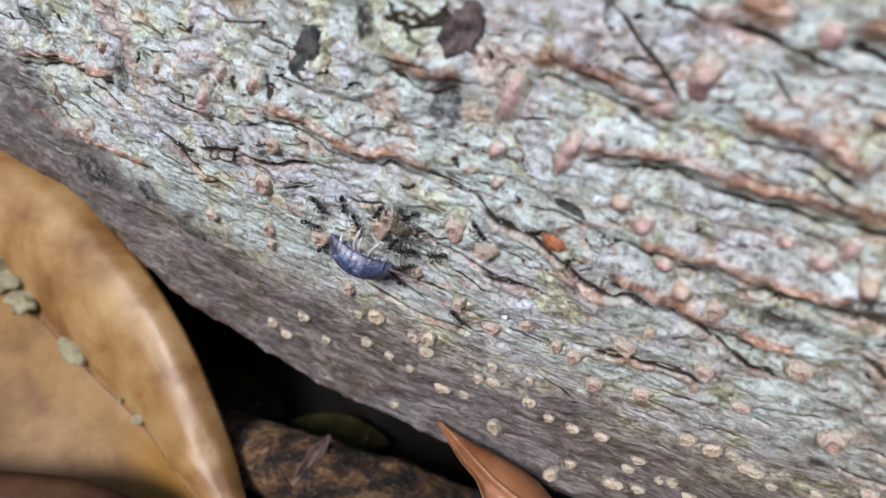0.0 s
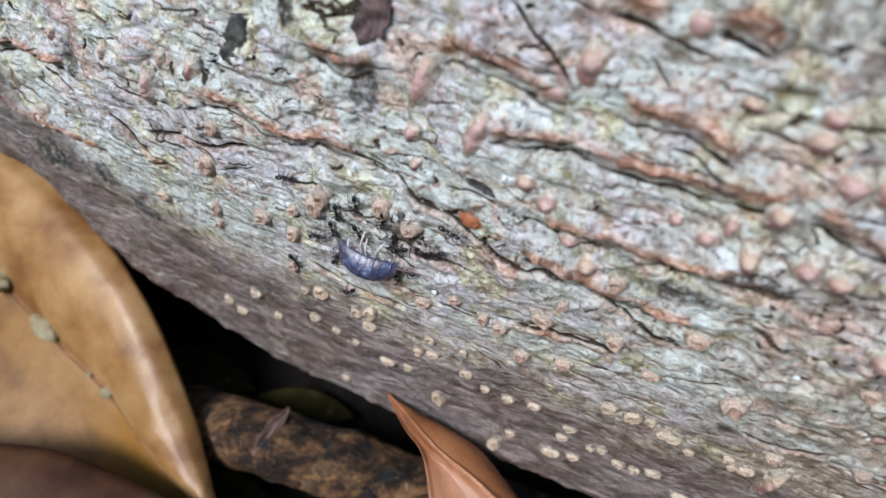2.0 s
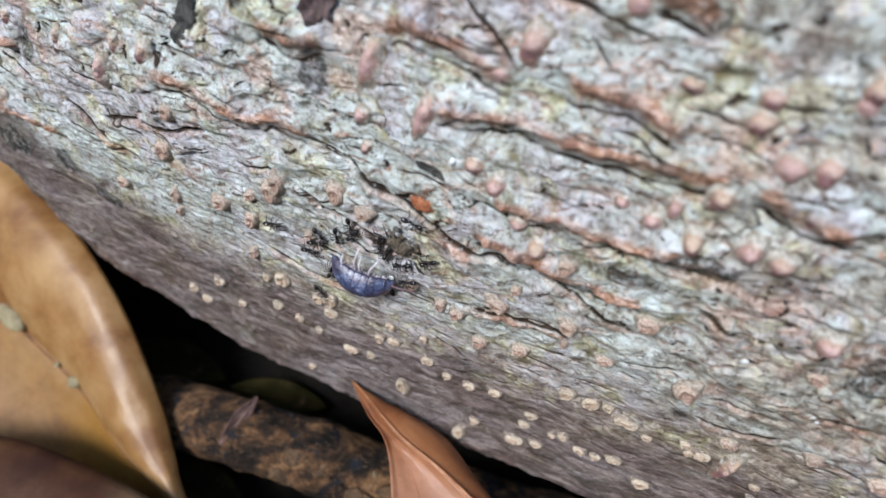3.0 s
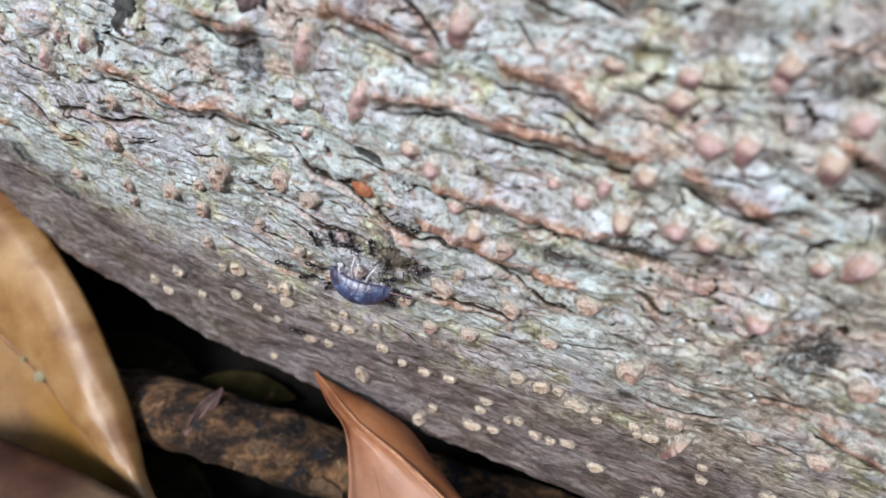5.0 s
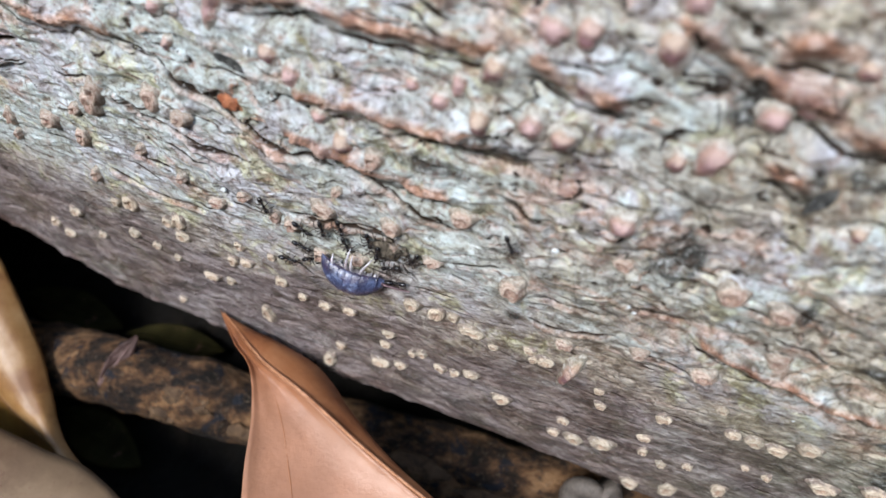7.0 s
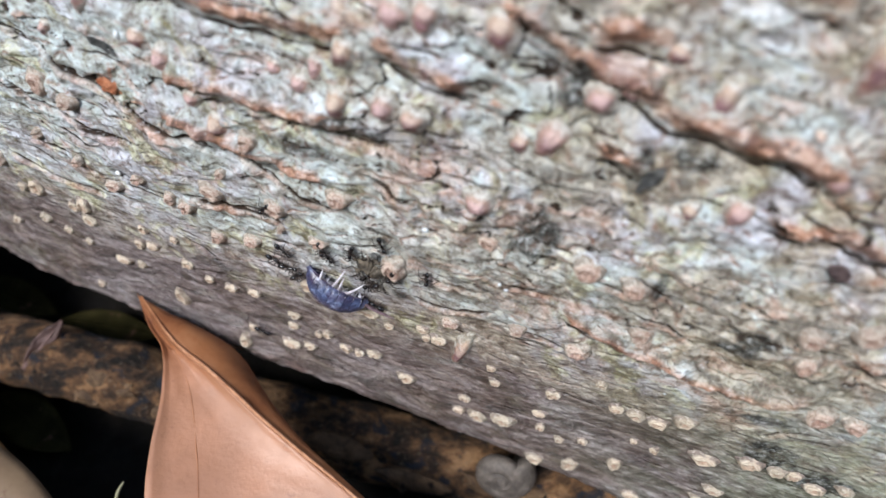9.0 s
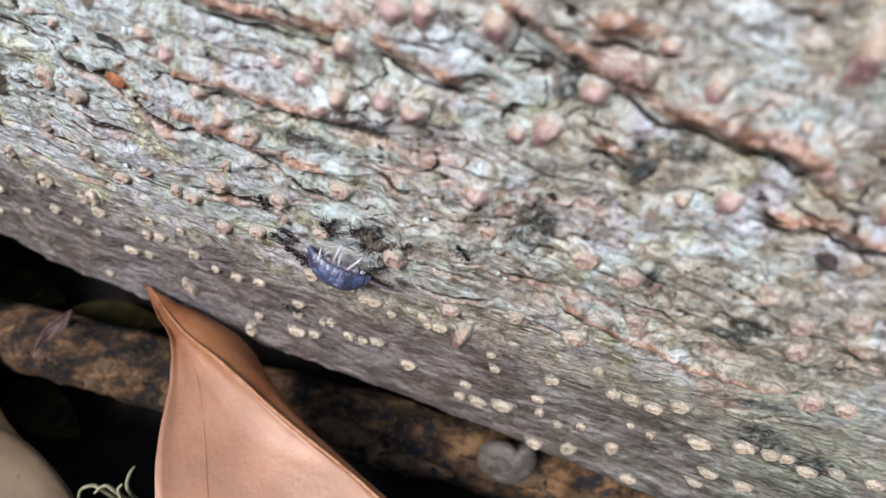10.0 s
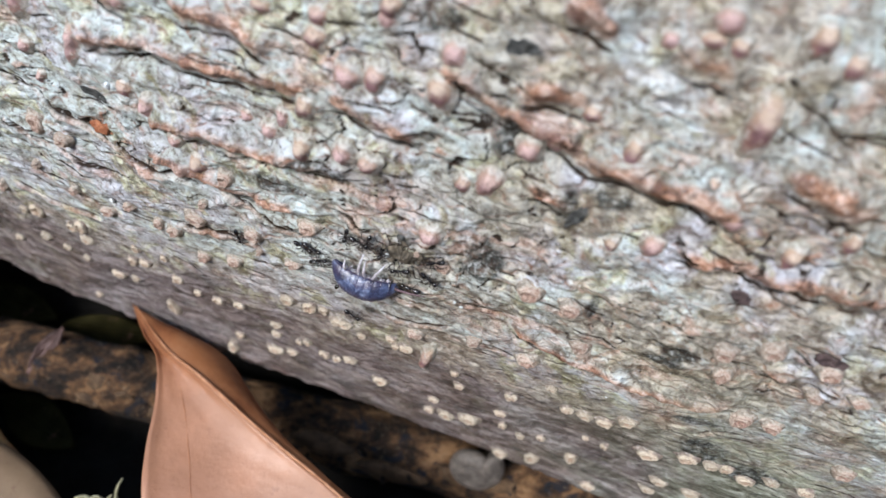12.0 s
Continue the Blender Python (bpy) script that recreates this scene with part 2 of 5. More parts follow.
    return n.done(col, n.bump(fine, 0.0004, 0.6, n.bump(lumps, 0.0010, 0.7)))


def leaf_material(name, dark, mid, light, veins=0.25, gloss=0.45, spots=(0.10, 0.05, 0.04), bleached=None, start=0.5):
    n = Nodes(name, gloss, 0.5)
    blotch = n.noise(70, 6, 0.6, 0.25)
    fine = n.noise(900, 5, 0.65)
    streak = n.noise(130, 4, 0.6, 0.05, n.scaled(0.6, 1.1, 1))
    col = n.ramp(blotch, [(0.36, dark), (0.5, mid), (0.66, light)])
    col = n.mix(n.ramp(streak, [(0.48, 0), (0.75, 0.4)]), col, light)
    if bleached:
        paler = n.calc("ADD", n.attr("u"), n.calc("MULTIPLY", n.calc("SUBTRACT", blotch, 0.5), 0.5))
        col = n.mix(n.ramp(paler, [(start, 0), (start + 0.16, 0.92)]), col, n.mix(n.ramp(blotch, [(0.4, 0), (0.6, 1)]), tuple(0.8 * c for c in bleached), bleached))
    side = n.calc("MULTIPLY", n.attr("u"), 17.0)
    line = n.calc("PINGPONG", n.calc("ADD", n.calc("SUBTRACT", side, n.calc("MULTIPLY", n.attr("v"), 2.2)), n.calc("MULTIPLY", blotch, 0.7)), 0.5)
    vein = n.ramp(line, [(0.0, 1.0), (0.05, 0.0)])
    col = n.mix(n.calc("MULTIPLY", vein, veins), col, dark)
    col = n.mix(n.ramp(n.noise(230, 5, 0.7), [(0.64, 0), (0.72, 0.8)]), col, spots)
    col = n.mix(n.ramp(fine, [(0.62, 0), (0.74, 0.5)]), col, spots)
    b = n.bump(fine, 0.00022, 0.5)
    b = n.bump(blotch, 0.0005, 0.3, b)
    return n.done(col, n.bump(vein, 0.0003, 0.4, b), n.ramp(blotch, [(0.3, gloss + 0.15), (0.7, gloss - 0.05)]))


def plain_material(name, dark, light, scale, roughness, specular=0.4, relief=0.0002, coat=0.0):
    n = Nodes(name, roughness, specular)
    n.bsdf.inputs["Coat Weight"].default_value = coat
    a = n.noise(scale, 5, 0.6, 0.4)
    f = n.noise(scale * 6, 4, 0.6)
    col = n.mix(n.ramp(a, [(0.35, 0), (0.65, 1)]), dark, light)
    col = n.mix(n.ramp(f, [(0.35, 0.4), (0.5, 0)]), col, tuple(0.5 * c for c in dark))
    return n.done(col, n.bump(f, relief, 0.8, n.bump(a, relief * 3, 0.5)))


def shell_material():
    """Slate blue-violet armour of a woodlouse, softly mottled, with a thin rosy margin; the palest mottles also paint
    in speckled highlights.
    """
    n = Nodes("armour", 0.3, 0.8)
    n.bsdf.inputs["Coat Weight"].default_value = 0.35
    n.bsdf.inputs["Coat Roughness"].default_value = 0.32
    a = n.noise(620, 6, 0.68, 0.5)
    f = n.noise(3000, 4, 0.6)
    col = n.ramp(a, [(0.36, (0.016, 0.017, 0.042)), (0.48, (0.036, 0.045, 0.10)), (0.56, (0.09, 0.118, 0.215)), (0.66, (0.24, 0.30, 0.43))])
    col = n.mix(n.ramp(n.noise(380, 3), [(0.52, 0), (0.66, 0.55)]), col, (0.055, 0.03, 0.065))
    col = n.mix(n.ramp(f, [(0.36, 0.5), (0.46, 0)]), col, (0.015, 0.014, 0.04))
    col = n.mix(n.ramp(n.attr("edge"), [(0.95, 0), (1.0, 0.4)]), col, (0.26, 0.19, 0.25))
    return n.done(col, n.bump(f, 0.00012, 0.7, n.bump(a, 0.0003, 0.5)), n.ramp(f, [(0.4, 0.42), (0.6, 0.26)]))


def limb_material():
    n = Nodes("pale_limb", 0.4, 0.5)
    n.bsdf.inputs["Subsurface Weight"].default_value = 0.25
    n.bsdf.inputs["Subsurface Radius"].default_value = (0.0006, 0.0005, 0.0005)
    a = n.noise(1500, 4)
    return n.done(n.ramp(a, [(0.35, (0.40, 0.36, 0.38)), (0.6, (0.66, 0.64, 0.68))]), n.bump(a, 0.0001))


def soil_material():
    n = Nodes("soil", 0.9, 0.25)
    a = n.noise(90, 8, 0.7, 0.6)
    f = n.noise(700, 6, 0.7)
    # Soil taken near black: the colour also carries the hollow's shade.
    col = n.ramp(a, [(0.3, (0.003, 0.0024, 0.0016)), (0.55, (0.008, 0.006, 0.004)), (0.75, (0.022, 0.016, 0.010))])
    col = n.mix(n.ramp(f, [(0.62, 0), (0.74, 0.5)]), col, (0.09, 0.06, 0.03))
    return n.done(col, n.bump(f, 0.002, 0.9, n.bump(a, 0.006, 0.8)))


def stick_material():
    n = Nodes("stick_bark", 0.8, 0.35)
    a = n.noise(150, 8, 0.72, 0.2, n.scaled(0.7, 1, 1))
    f = n.noise(900, 5, 0.65)
    col = n.ramp(a, [(0.40, (0.008, 0.005, 0.003)), (0.46, (0.035, 0.019, 0.010)), (0.53, (0.125, 0.062, 0.026)), (0.63, (0.32, 0.18, 0.085))])
    col = n.mix(n.ramp(n.noise(200, 5, 0.6, 0.5), [(0.57, 0), (0.62, 0.9)]), col, (0.010, 0.014, 0.022))
    col = n.mix(n.ramp(f, [(0.58, 0), (0.7, 0.6)]), col, (0.26, 0.19, 0.12))
    return n.done(col, n.bump(f, 0.0009, 1.0, n.bump(a, 0.003, 0.9)))


BARK = bark_material()
CORK_PALE = lenticel_material("cork_pale", (0.47, 0.28, 0.19), (0.67, 0.585, 0.45), (0.20, 0.16, 0.14), 0.30, 0.35)
CORK_RUST = lenticel_material("cork_rust", (0.32, 0.13, 0.09), (0.60, 0.49, 0.40), (0.33, 0.30, 0.25), 0.30, 0.75)
CORK_ROSE = knob_material()
LEAF_OCHRE = leaf_material("leaf_ochre", (0.18, 0.078, 0.023), (0.285, 0.15, 0.052), (0.42, 0.26, 0.12), 0.06, 0.36, (0.15, 0.06, 0.03))
LEAF_GOLD = leaf_material("leaf_gold", (0.125, 0.05, 0.006), (0.21, 0.095, 0.012), (0.27, 0.135, 0.027), 0.10, 0.5, (0.12, 0.05, 0.025))
LEAF_ROSE = leaf_material("leaf_rose", (0.15, 0.05, 0.018), (0.24, 0.09, 0.035), (0.33, 0.14, 0.06), 0.22, 0.42, (0.20, 0.085, 0.05), (0.50, 0.25, 0.142), 0.24)
LEAF_RIM = plain_material("leaf_fold", (0.30, 0.12, 0.05), (0.50, 0.25, 0.13), 300, 0.45)
LEAF_FLAP = leaf_material("leaf_russet", (0.20, 0.065, 0.02), (0.32, 0.125, 0.045), (0.40, 0.18, 0.08), 0.25, 0.55, (0.15, 0.05, 0.025))
LEAF_BROWN = leaf_material("leaf_brown", (0.032, 0.009, 0.004), (0.075, 0.030, 0.010), (0.125, 0.062, 0.025), 0.45, 0.6, (0.07, 0.014, 0.01), (0.32, 0.225, 0.13), 0.46)
LEAF_BROWN.node_tree.nodes["Principled BSDF"].inputs["Specular IOR Level"].default_value = 0.3
LEAF_DULL = leaf_material("leaf_dull", (0.05, 0.025, 0.02), (0.15, 0.085, 0.07), (0.27, 0.18, 0.155), 0.3, 0.6)
# Olive-yellow leaf taken near black; the hollow's shade is in this colour.
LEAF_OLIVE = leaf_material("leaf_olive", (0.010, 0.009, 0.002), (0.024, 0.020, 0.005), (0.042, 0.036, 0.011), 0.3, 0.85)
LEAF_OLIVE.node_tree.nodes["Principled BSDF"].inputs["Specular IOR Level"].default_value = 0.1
RIB = plain_material("midrib", (0.13, 0.055, 0.025), (0.30, 0.15, 0.06), 400, 0.5)
SOIL, STICK = soil_material(), stick_material()
ARMOUR, LIMB = shell_material(), limb_material()
BLACK = plain_material("ant_black", (0.006, 0.006, 0.007), (0.018, 0.016, 0.018), 1500, 0.25, 0.6, 0.00003, 0.3)
ANT_LIMB = plain_material("ant_leg", (0.012, 0.008, 0.007), (0.035, 0.022, 0.016), 1500, 0.4, 0.5, 0.00003)
SNAIL = plain_material("snail_shell", (0.06, 0.05, 0.042), (0.16, 0.135, 0.115), 350, 0.55, 0.4, 0.0003)
STONE = plain_material("grit", (0.22, 0.185, 0.105), (0.38, 0.33, 0.20), 500, 0.75, 0.3)
PATCH = plain_material("stick_rind", (0.05, 0.028, 0.014), (0.16, 0.095, 0.048), 260, 0.75, 0.35, 0.0006)
CLUMP = plain_material("clump_brown", (0.030, 0.024, 0.017), (0.20, 0.165, 0.12), 420, 0.7, 0.4, 0.0005)
FEELER = plain_material("feeler", (0.10, 0.06, 0.07), (0.24, 0.16, 0.17), 1500, 0.45)
ORANGE = plain_material("orange_scale", (0.32, 0.085, 0.03), (0.62, 0.26, 0.13), 900, 0.55, 0.4, 0.0005)
WHITE = plain_material("white_fleck", (0.70, 0.76, 0.78), (0.85, 0.88, 0.88), 900, 0.5)
CHAR = plain_material("dark_flake", (0.025, 0.027, 0.027), (0.14, 0.14, 0.13), 700, 0.65, 0.4, 0.0005)
UMBER = plain_material("umber_flake", (0.04, 0.026, 0.027), (0.20, 0.14, 0.135), 600, 0.6, 0.4, 0.0005)
SKY_WALL = plain_material("undergrowth", (0.012, 0.02, 0.007), (0.06, 0.09, 0.03), 5, 0.8, 0.3, 0.02)
TENDRIL = plain_material("tendril", (0.22, 0.20, 0.11), (0.42, 0.40, 0.25), 500, 0.6)


# ---- building helpers ----
def mesh_object(name, verts, faces, material, parent=None, label="", smooth=True, values=()):
    me = bpy.data.meshes.new(name)
    me.from_pydata([tuple(v) for v in verts], [], faces)
    me.materials.append(material)
    me.polygons.foreach_set("use_smooth", np.full(len(me.polygons), smooth))
    for key, data in values:
        me.attributes.new(key, "FLOAT", "POINT").data.foreach_set("value", np.asarray(data, np.float32))
    me.update()
    ob = new(name, me)
    if parent is not None:
        ob.parent = parent
    if label:
        tagged(ob, label)
    return ob


def part(name, bm, material, parent, label=""):
    me = bpy.data.meshes.new(name)
    bm.to_mesh(me)
    bm.free()
    me.materials.append(material)
    me.polygons.foreach_set("use_smooth", np.full(len(me.polygons), True))
    ob = new(name, me)
    if parent is not None:
        ob.parent = parent
    if label:
        tagged(ob, label)
    return ob


def thing(name, m, label, category, group=""):
    ob = new(name)
    ob.empty_display_size = 0.002
    ob.matrix_world = m
    return tagged(ob, label, category, group)


def table(seed):
    return np.random.RandomState(seed).rand(256, 256)


def grid_noise(x, y, seed):
    """Smooth random field, 0 to 1, one bump a unit."""
    t = table(seed)
    xi, yi = np.floor(x).astype(int), np.floor(y).astype(int)
    fx, fy = x - xi, y - yi
    fx, fy = fx * fx * (3 - 2 * fx), fy * fy * (3 - 2 * fy)
    a, b = t[xi & 255, yi & 255], t[(xi + 1) & 255, yi & 255]
    c, d = t[xi & 255, (yi + 1) & 255], t[(xi + 1) & 255, (yi + 1) & 255]
    return (a * (1 - fx) + b * fx) * (1 - fy) + (c * (1 - fx) + d * fx) * fy


def layers(x, y, seed, count=4, gain=0.5):
    total, amp, weight = 0.0, 1.0, 0.0
    for n in range(count):
        total = total + amp * grid_noise(x * 2**n + 17.3 * n, y * 2**n + 5.1 * n, seed + n)
        weight, amp = weight + amp, amp * gain
    return total / weight


def smooth(a, b, x):
    t = np.clip((x - a) / (b - a), 0, 1)
    return t * t * (3 - 2 * t)


def spline(points, t):
    """A smooth curve through points at t from 0 to 1."""
    p = np.array(points, float)
    p = np.vstack([2 * p[0] - p[1], p, 2 * p[-1] - p[-2]])
    k = np.clip(np.asarray(t) * (len(p) - 3), 0, len(p) - 3 - 1e-6)
    i = np.floor(k).astype(int)
    f = (k - i)[..., None]
    a, b, c, d = p[i], p[i + 1], p[i + 2], p[i + 3]
    return 0.5 * (2 * b + (c - a) * f + (2 * a - 5 * b + 4 * c - d) * f**2 + (3 * b - a - 3 * c + d) * f**3)


def tube(points, radii, sides=6, steps=10):
    """A tapered round limb along a curve, in millimetres. Returns verts (metres) and faces."""
    t = np.linspace(0, 1, steps)
    c, r = spline(points, t), np.interp(t, np.linspace(0, 1, len(radii)), radii)
    verts, faces = [], []
    for i in range(steps):
        d = Vector(c[min(i + 1, steps - 1)] - c[max(i - 1, 0)]).normalized()
        u = d.orthogonal().normalized() if i == 0 else (u - d * u.dot(d)).normalized()
        w = d.cross(u)
        for k in range(sides):
            a = 2 * math.pi * k / sides
            verts.append((Vector(c[i]) + float(r[i]) * (math.cos(a) * u + math.sin(a) * w)) * MM)
    for i in range(steps - 1):
        for k in range(sides):
            faces.append((i * sides + k, i * sides + (k + 1) % sides, (i + 1) * sides + (k + 1) % sides, (i + 1) * sides + k))
    faces += [tuple(range(sides))[::-1], tuple(range((steps - 1) * sides, steps * sides))]
    return verts, faces


def blob(rx, ry, rz, x=0.0, y=0.0, z=0.0, lumps=0.0, seed=0, segs=12, rings=8):
    """A rounded lump in millimetres, as a bmesh."""
    bm = bmesh.new()
    bmesh.ops.create_uvsphere(bm, u_segments=segs, v_segments=rings, radius=1.0)
    for v in bm.verts:
        k = 1 + lumps * (noise.noise(v.co * 1.7 + Vector((seed * 3.1, seed, 0))))
        v.co = Vector((x + rx * v.co.x * k, y + ry * v.co.y * k, z + rz * v.co.z * k)) * MM
    return bm


def sheet(name, place, nu, nv, thick, material, parent=None, label=""):
    """A leaf blade: place(u, v) gives millimetres; both faces and the rim are built."""
    u, v = np.meshgrid(np.linspace(0, 1, nu), np.linspace(0, 1, nv), indexing="ij")
    p = place(u, v)
    du, dv = np.gradient(p, axis=0), np.gradient(p, axis=1)
    nrm = np.cross(du, dv)
    nrm /= np.linalg.norm(nrm, axis=-1, keepdims=True) + 1e-9
    edge = np.minimum(1, np.minimum(np.minimum(v, 1 - v) * 12 + 0.35, u * 12 + 0.2))[..., None]
    top, low = p + nrm * thick / 2 * edge, p - nrm * thick / 2 * edge
    verts = np.vstack([top.reshape(-1, 3), low.reshape(-1, 3)]) * MM
    faces, off = [], nu * nv
    for i in range(nu - 1):
        for j in range(nv - 1):
            a, b, c, d = i * nv + j, (i + 1) * nv + j, (i + 1) * nv + j + 1, i * nv + j + 1
            faces += [(a, b, c, d), (off + d, off + c, off + b, off + a)]
    rim = [i * nv for i in range(nu)] + [(nu - 1) * nv + j for j in range(1, nv)] + [i * nv + nv - 1 for i in range(nu - 2, -1, -1)] + [j for j in range(nv - 2, 0, -1)]
    for a, b in zip(rim, rim[1:] + rim[:1]):
        faces.append((a, off + a, off + b, b))
    flat = [("u", np.tile(u.ravel(), 2)), ("v", np.tile(v.ravel(), 2))]
    return mesh_object(name, verts, faces, material, parent, label, True, flat)


# ---- the fallen trunk: smooth face, then its relief ----
LOG = pose(0.036, 0.040, 0, 0, 0, -20)


def face_depth(s, z):
    """Depth of the trunk's face at s along it and z up, millimetres."""
    s, z = s / 75, (z - 70) / 36
    return -2.467 - 4.325 * s + 1.564 * s * s + 5.453 * z + 2.868 * z * z - 0.467 * s * z - 0.012 * s * z * z + 1.005 * s * s * z + 1.981 * z**3 - 0.544 * s**3


def foot(s):
    """Height at which the face turns under."""
    return 26.0 - 3.5 * smooth(10, 80, s) + 2.0 * smooth(-30, -55, s) + 6.5 * smooth(-62, -92, s) + 10.0 * smooth(-90, -120, s) + 11.0 * smooth(-106, -128, s)


def scales(s, z):
    """Ragged scales that lift at their lower edge: place within one (0 at that edge, 1 at its upper end) and how far it stands off."""
    ws = s + 5.0 * (layers(s / 6, z / 4, 203, 4, 0.6) - 0.5)
    wz = z + 3.6 * (layers(s / 6, z / 4, 207, 4, 0.6) - 0.5)
    f = 5.0 * layers(ws / 10, wz / 5.0, 211, 3) + 0.16 * wz
    return f - np.floor(f), smooth(0.36, 0.56, layers(s / 8, z / 6, 223, 3))


def relief(s, z):
    """Swell and plates of the bark, without its cracks, millimetres outwards."""
    rough = smooth(56, 84, z)
    ws = s + 6 * (layers(s / 9, z / 9, 3, 3) - 0.5)
    wz = z + 4.0 * (layers(s / 9, z / 6, 9, 3) - 0.5)
    r = (1.4 + 1.2 * rough) * (layers(s / 14, z / 8, 21, 3) - 0.5)
    plate = 1 - np.abs(2 * layers(ws / 8, wz / 3.6, 31, 4, 0.55) - 1)
    r = r + (0.25 + 0.5 * rough) * (plate - 0.7) * 1.4
    knob = layers(ws / 4.6, wz / 3.4, 57, 3)
    r = r + (0.12 + 0.75 * rough) * (smooth(0.42, 0.85, knob) - 0.2)
    pock = layers(ws / 2.0, wz / 1.6, 63, 2)
    r = r - (0.05 + 0.28 * rough) * smooth(0.6, 0.85, pock)
    t, lifted = scales(s, z)
    r = r + lifted * (0.06 + 0.46 * smooth(64, 92, z)) * ((1 - t) ** 1.6 - 0.35)
    return r + 0.34 * (layers(ws / 2.0, wz / 0.8, 71, 3) - 0.5)


PALE = [(-74.3, 38.8, 2.7, 2.5), (-71.2, 37.1, 3.0, 2.3), (-66.2, 45.6, 3.3, 2.2), (-61.6, 41.2, 2.2, 1.8), (-53.8, 54.0, 2.0, 2.0), (-52.6, 46.0, 2.5, 2.1), (-50.2, 55.4, 3.6, 4.0), (-47.9, 44.9, 2.1, 1.7), (-46.7, 28.5, 2.3, 1.8), (-43.5, 43.7, 1.9, 1.5), (-40.2, 55.1, 2.9, 3.9), (-36.8, 41.6, 3.8, 2.1), (-32.5, 42.4, 2.5, 2.1), (-30.4, 49.6, 2.4, 2.4), (-28.2, 54.9, 2.5, 2.1), (-27.6, 50.3, 2.9, 2.0), (-26.0, 35.3, 3.2, 4.7), (-21.9, 55.1, 1.7, 1.7), (-21.0, 48.5, 2.7, 2.5), (-17.0, 46.0, 2.2, 1.8), (-13.2, 26.7, 2.9, 4.4), (-12.6, 45.7, 2.7, 1.8), (-10.6, 33.4, 2.5, 2.1), (-7.8, 46.9, 2.9, 1.9)]
PALE += [(-2.4, 32.6, 4.2, 2.5), (-1.3, 39.4, 2.6, 2.0), (-0.6, 43.5, 2.9, 1.9), (1.9, 34.2, 2.9, 2.0), (3.7, 55.6, 3.2, 3.0), (4.1, 39.8, 2.0, 1.4), (6.0, 40.9, 2.3, 1.7), (7.9, 55.3, 3.1, 3.8), (9.7, 38.4, 3.1, 1.7), (10.7, 56.0, 2.2, 2.1), (12.4, 38.7, 2.5, 1.7), (14.2, 53.9, 4.5, 2.1), (15.4, 40.3, 3.1, 1.6), (18.1, 51.6, 2.1, 1.6), (21.7, 35.2, 3.7, 3.1), (24.0, 54.3, 2.5, 1.4), (24.8, 52.0, 1.8, 1.7), (26.8, 52.6, 3.1, 2.2), (32.5, 30.3, 2.5, 1.9), (33.2, 35.7, 2.4, 1.8), (36.2, 30.6, 3.6, 2.9)]
PALE += [(36.4, 49.4, 2.1, 1.5), (37.6, 45.0, 2.3, 1.7), (40.9, 32.6, 4.5, 3.1), (46.5, 39.7, 2.9, 1.7), (47.4, 47.8, 3.1, 2.2), (47.7, 35.0, 1.8, 2.2), (49.0, 22.4, 3.6, 3.1), (51.6, 32.7, 2.0, 1.8), (53.5, 56.1, 2.0, 1.5), (55.4, 24.8, 3.3, 4.7), (55.5, 35.3, 2.0, 1.6), (57.4, 50.3, 2.7, 2.1), (60.7, 50.2, 3.4, 2.2), (62.5, 30.9, 2.7, 4.5), (63.0, 41.4, 1.5, 1.3), (64.3, 50.0, 3.4, 2.4), (66.8, 40.6, 1.9, 1.5), (67.3, 53.4, 3.5, 2.7), (68.4, 21.8, 3.6, 2.4), (73.9, 43.7, 4.5, 2.9), (78.4, 29.6, 3.4, 1.8), (79.0, 34.7, 3.7, 2.2), (79.7, 47.4, 4.0, 3.0), (83.8, 47.8, 2.8, 2.4)]
PALE += [(84.9, 34.7, 3.7, 2.2), (86.3, 48.4, 2.4, 2.8), (90.4, 46.8, 3.6, 2.4), (-40.5, 51.1, 3.2, 2.6), (-43.0, 54.0, 3.0, 2.4), (93.6, 49.4, 2.9, 1.7), (98.9, 50.2, 3.2, 1.9)]
LEDGES = [[(-73.3, 87.6), (-67.7, 90.0), (-63.6, 90.3), (-58.6, 89.6), (-52.9, 89.5), (-47.3, 89.9), (-41.9, 89.9)], [(-124.8, 80.3), (-113.0, 83.2), (-107.5, 83.0), (-99.4, 84.9)], [(-129.9, 71.0), (-124.5, 68.9), (-116.1, 70.1), (-107.3, 69.8), (-100.4, 69.5), (-95.8, 69.0)], [(-23.2, 99.7), (-17.8, 100.9), (-13.2, 101.7), (-9.8, 101.4), (-5.2, 101.3), (-1.2, 100.9), (3.0, 101.3), (7.6, 101.8), (11.8, 102.7)], [(-31.6, 107.6), (-27.4, 108.0), (-24.1, 107.4), (-20.9, 106.9), (-16.6, 106.1), (-13.9, 105.7)], [(-8.8, 107.5), (-4.8, 106.8), (-0.6, 107.0), (3.0, 106.6), (5.7, 105.9)], [(-13.8, 91.4), (-9.3, 91.0), (-5.1, 91.3), (-1.6, 91.3), (3.3, 91.1), (7.3, 91.1), (12.3, 91.4), (16.5, 91.9)]]
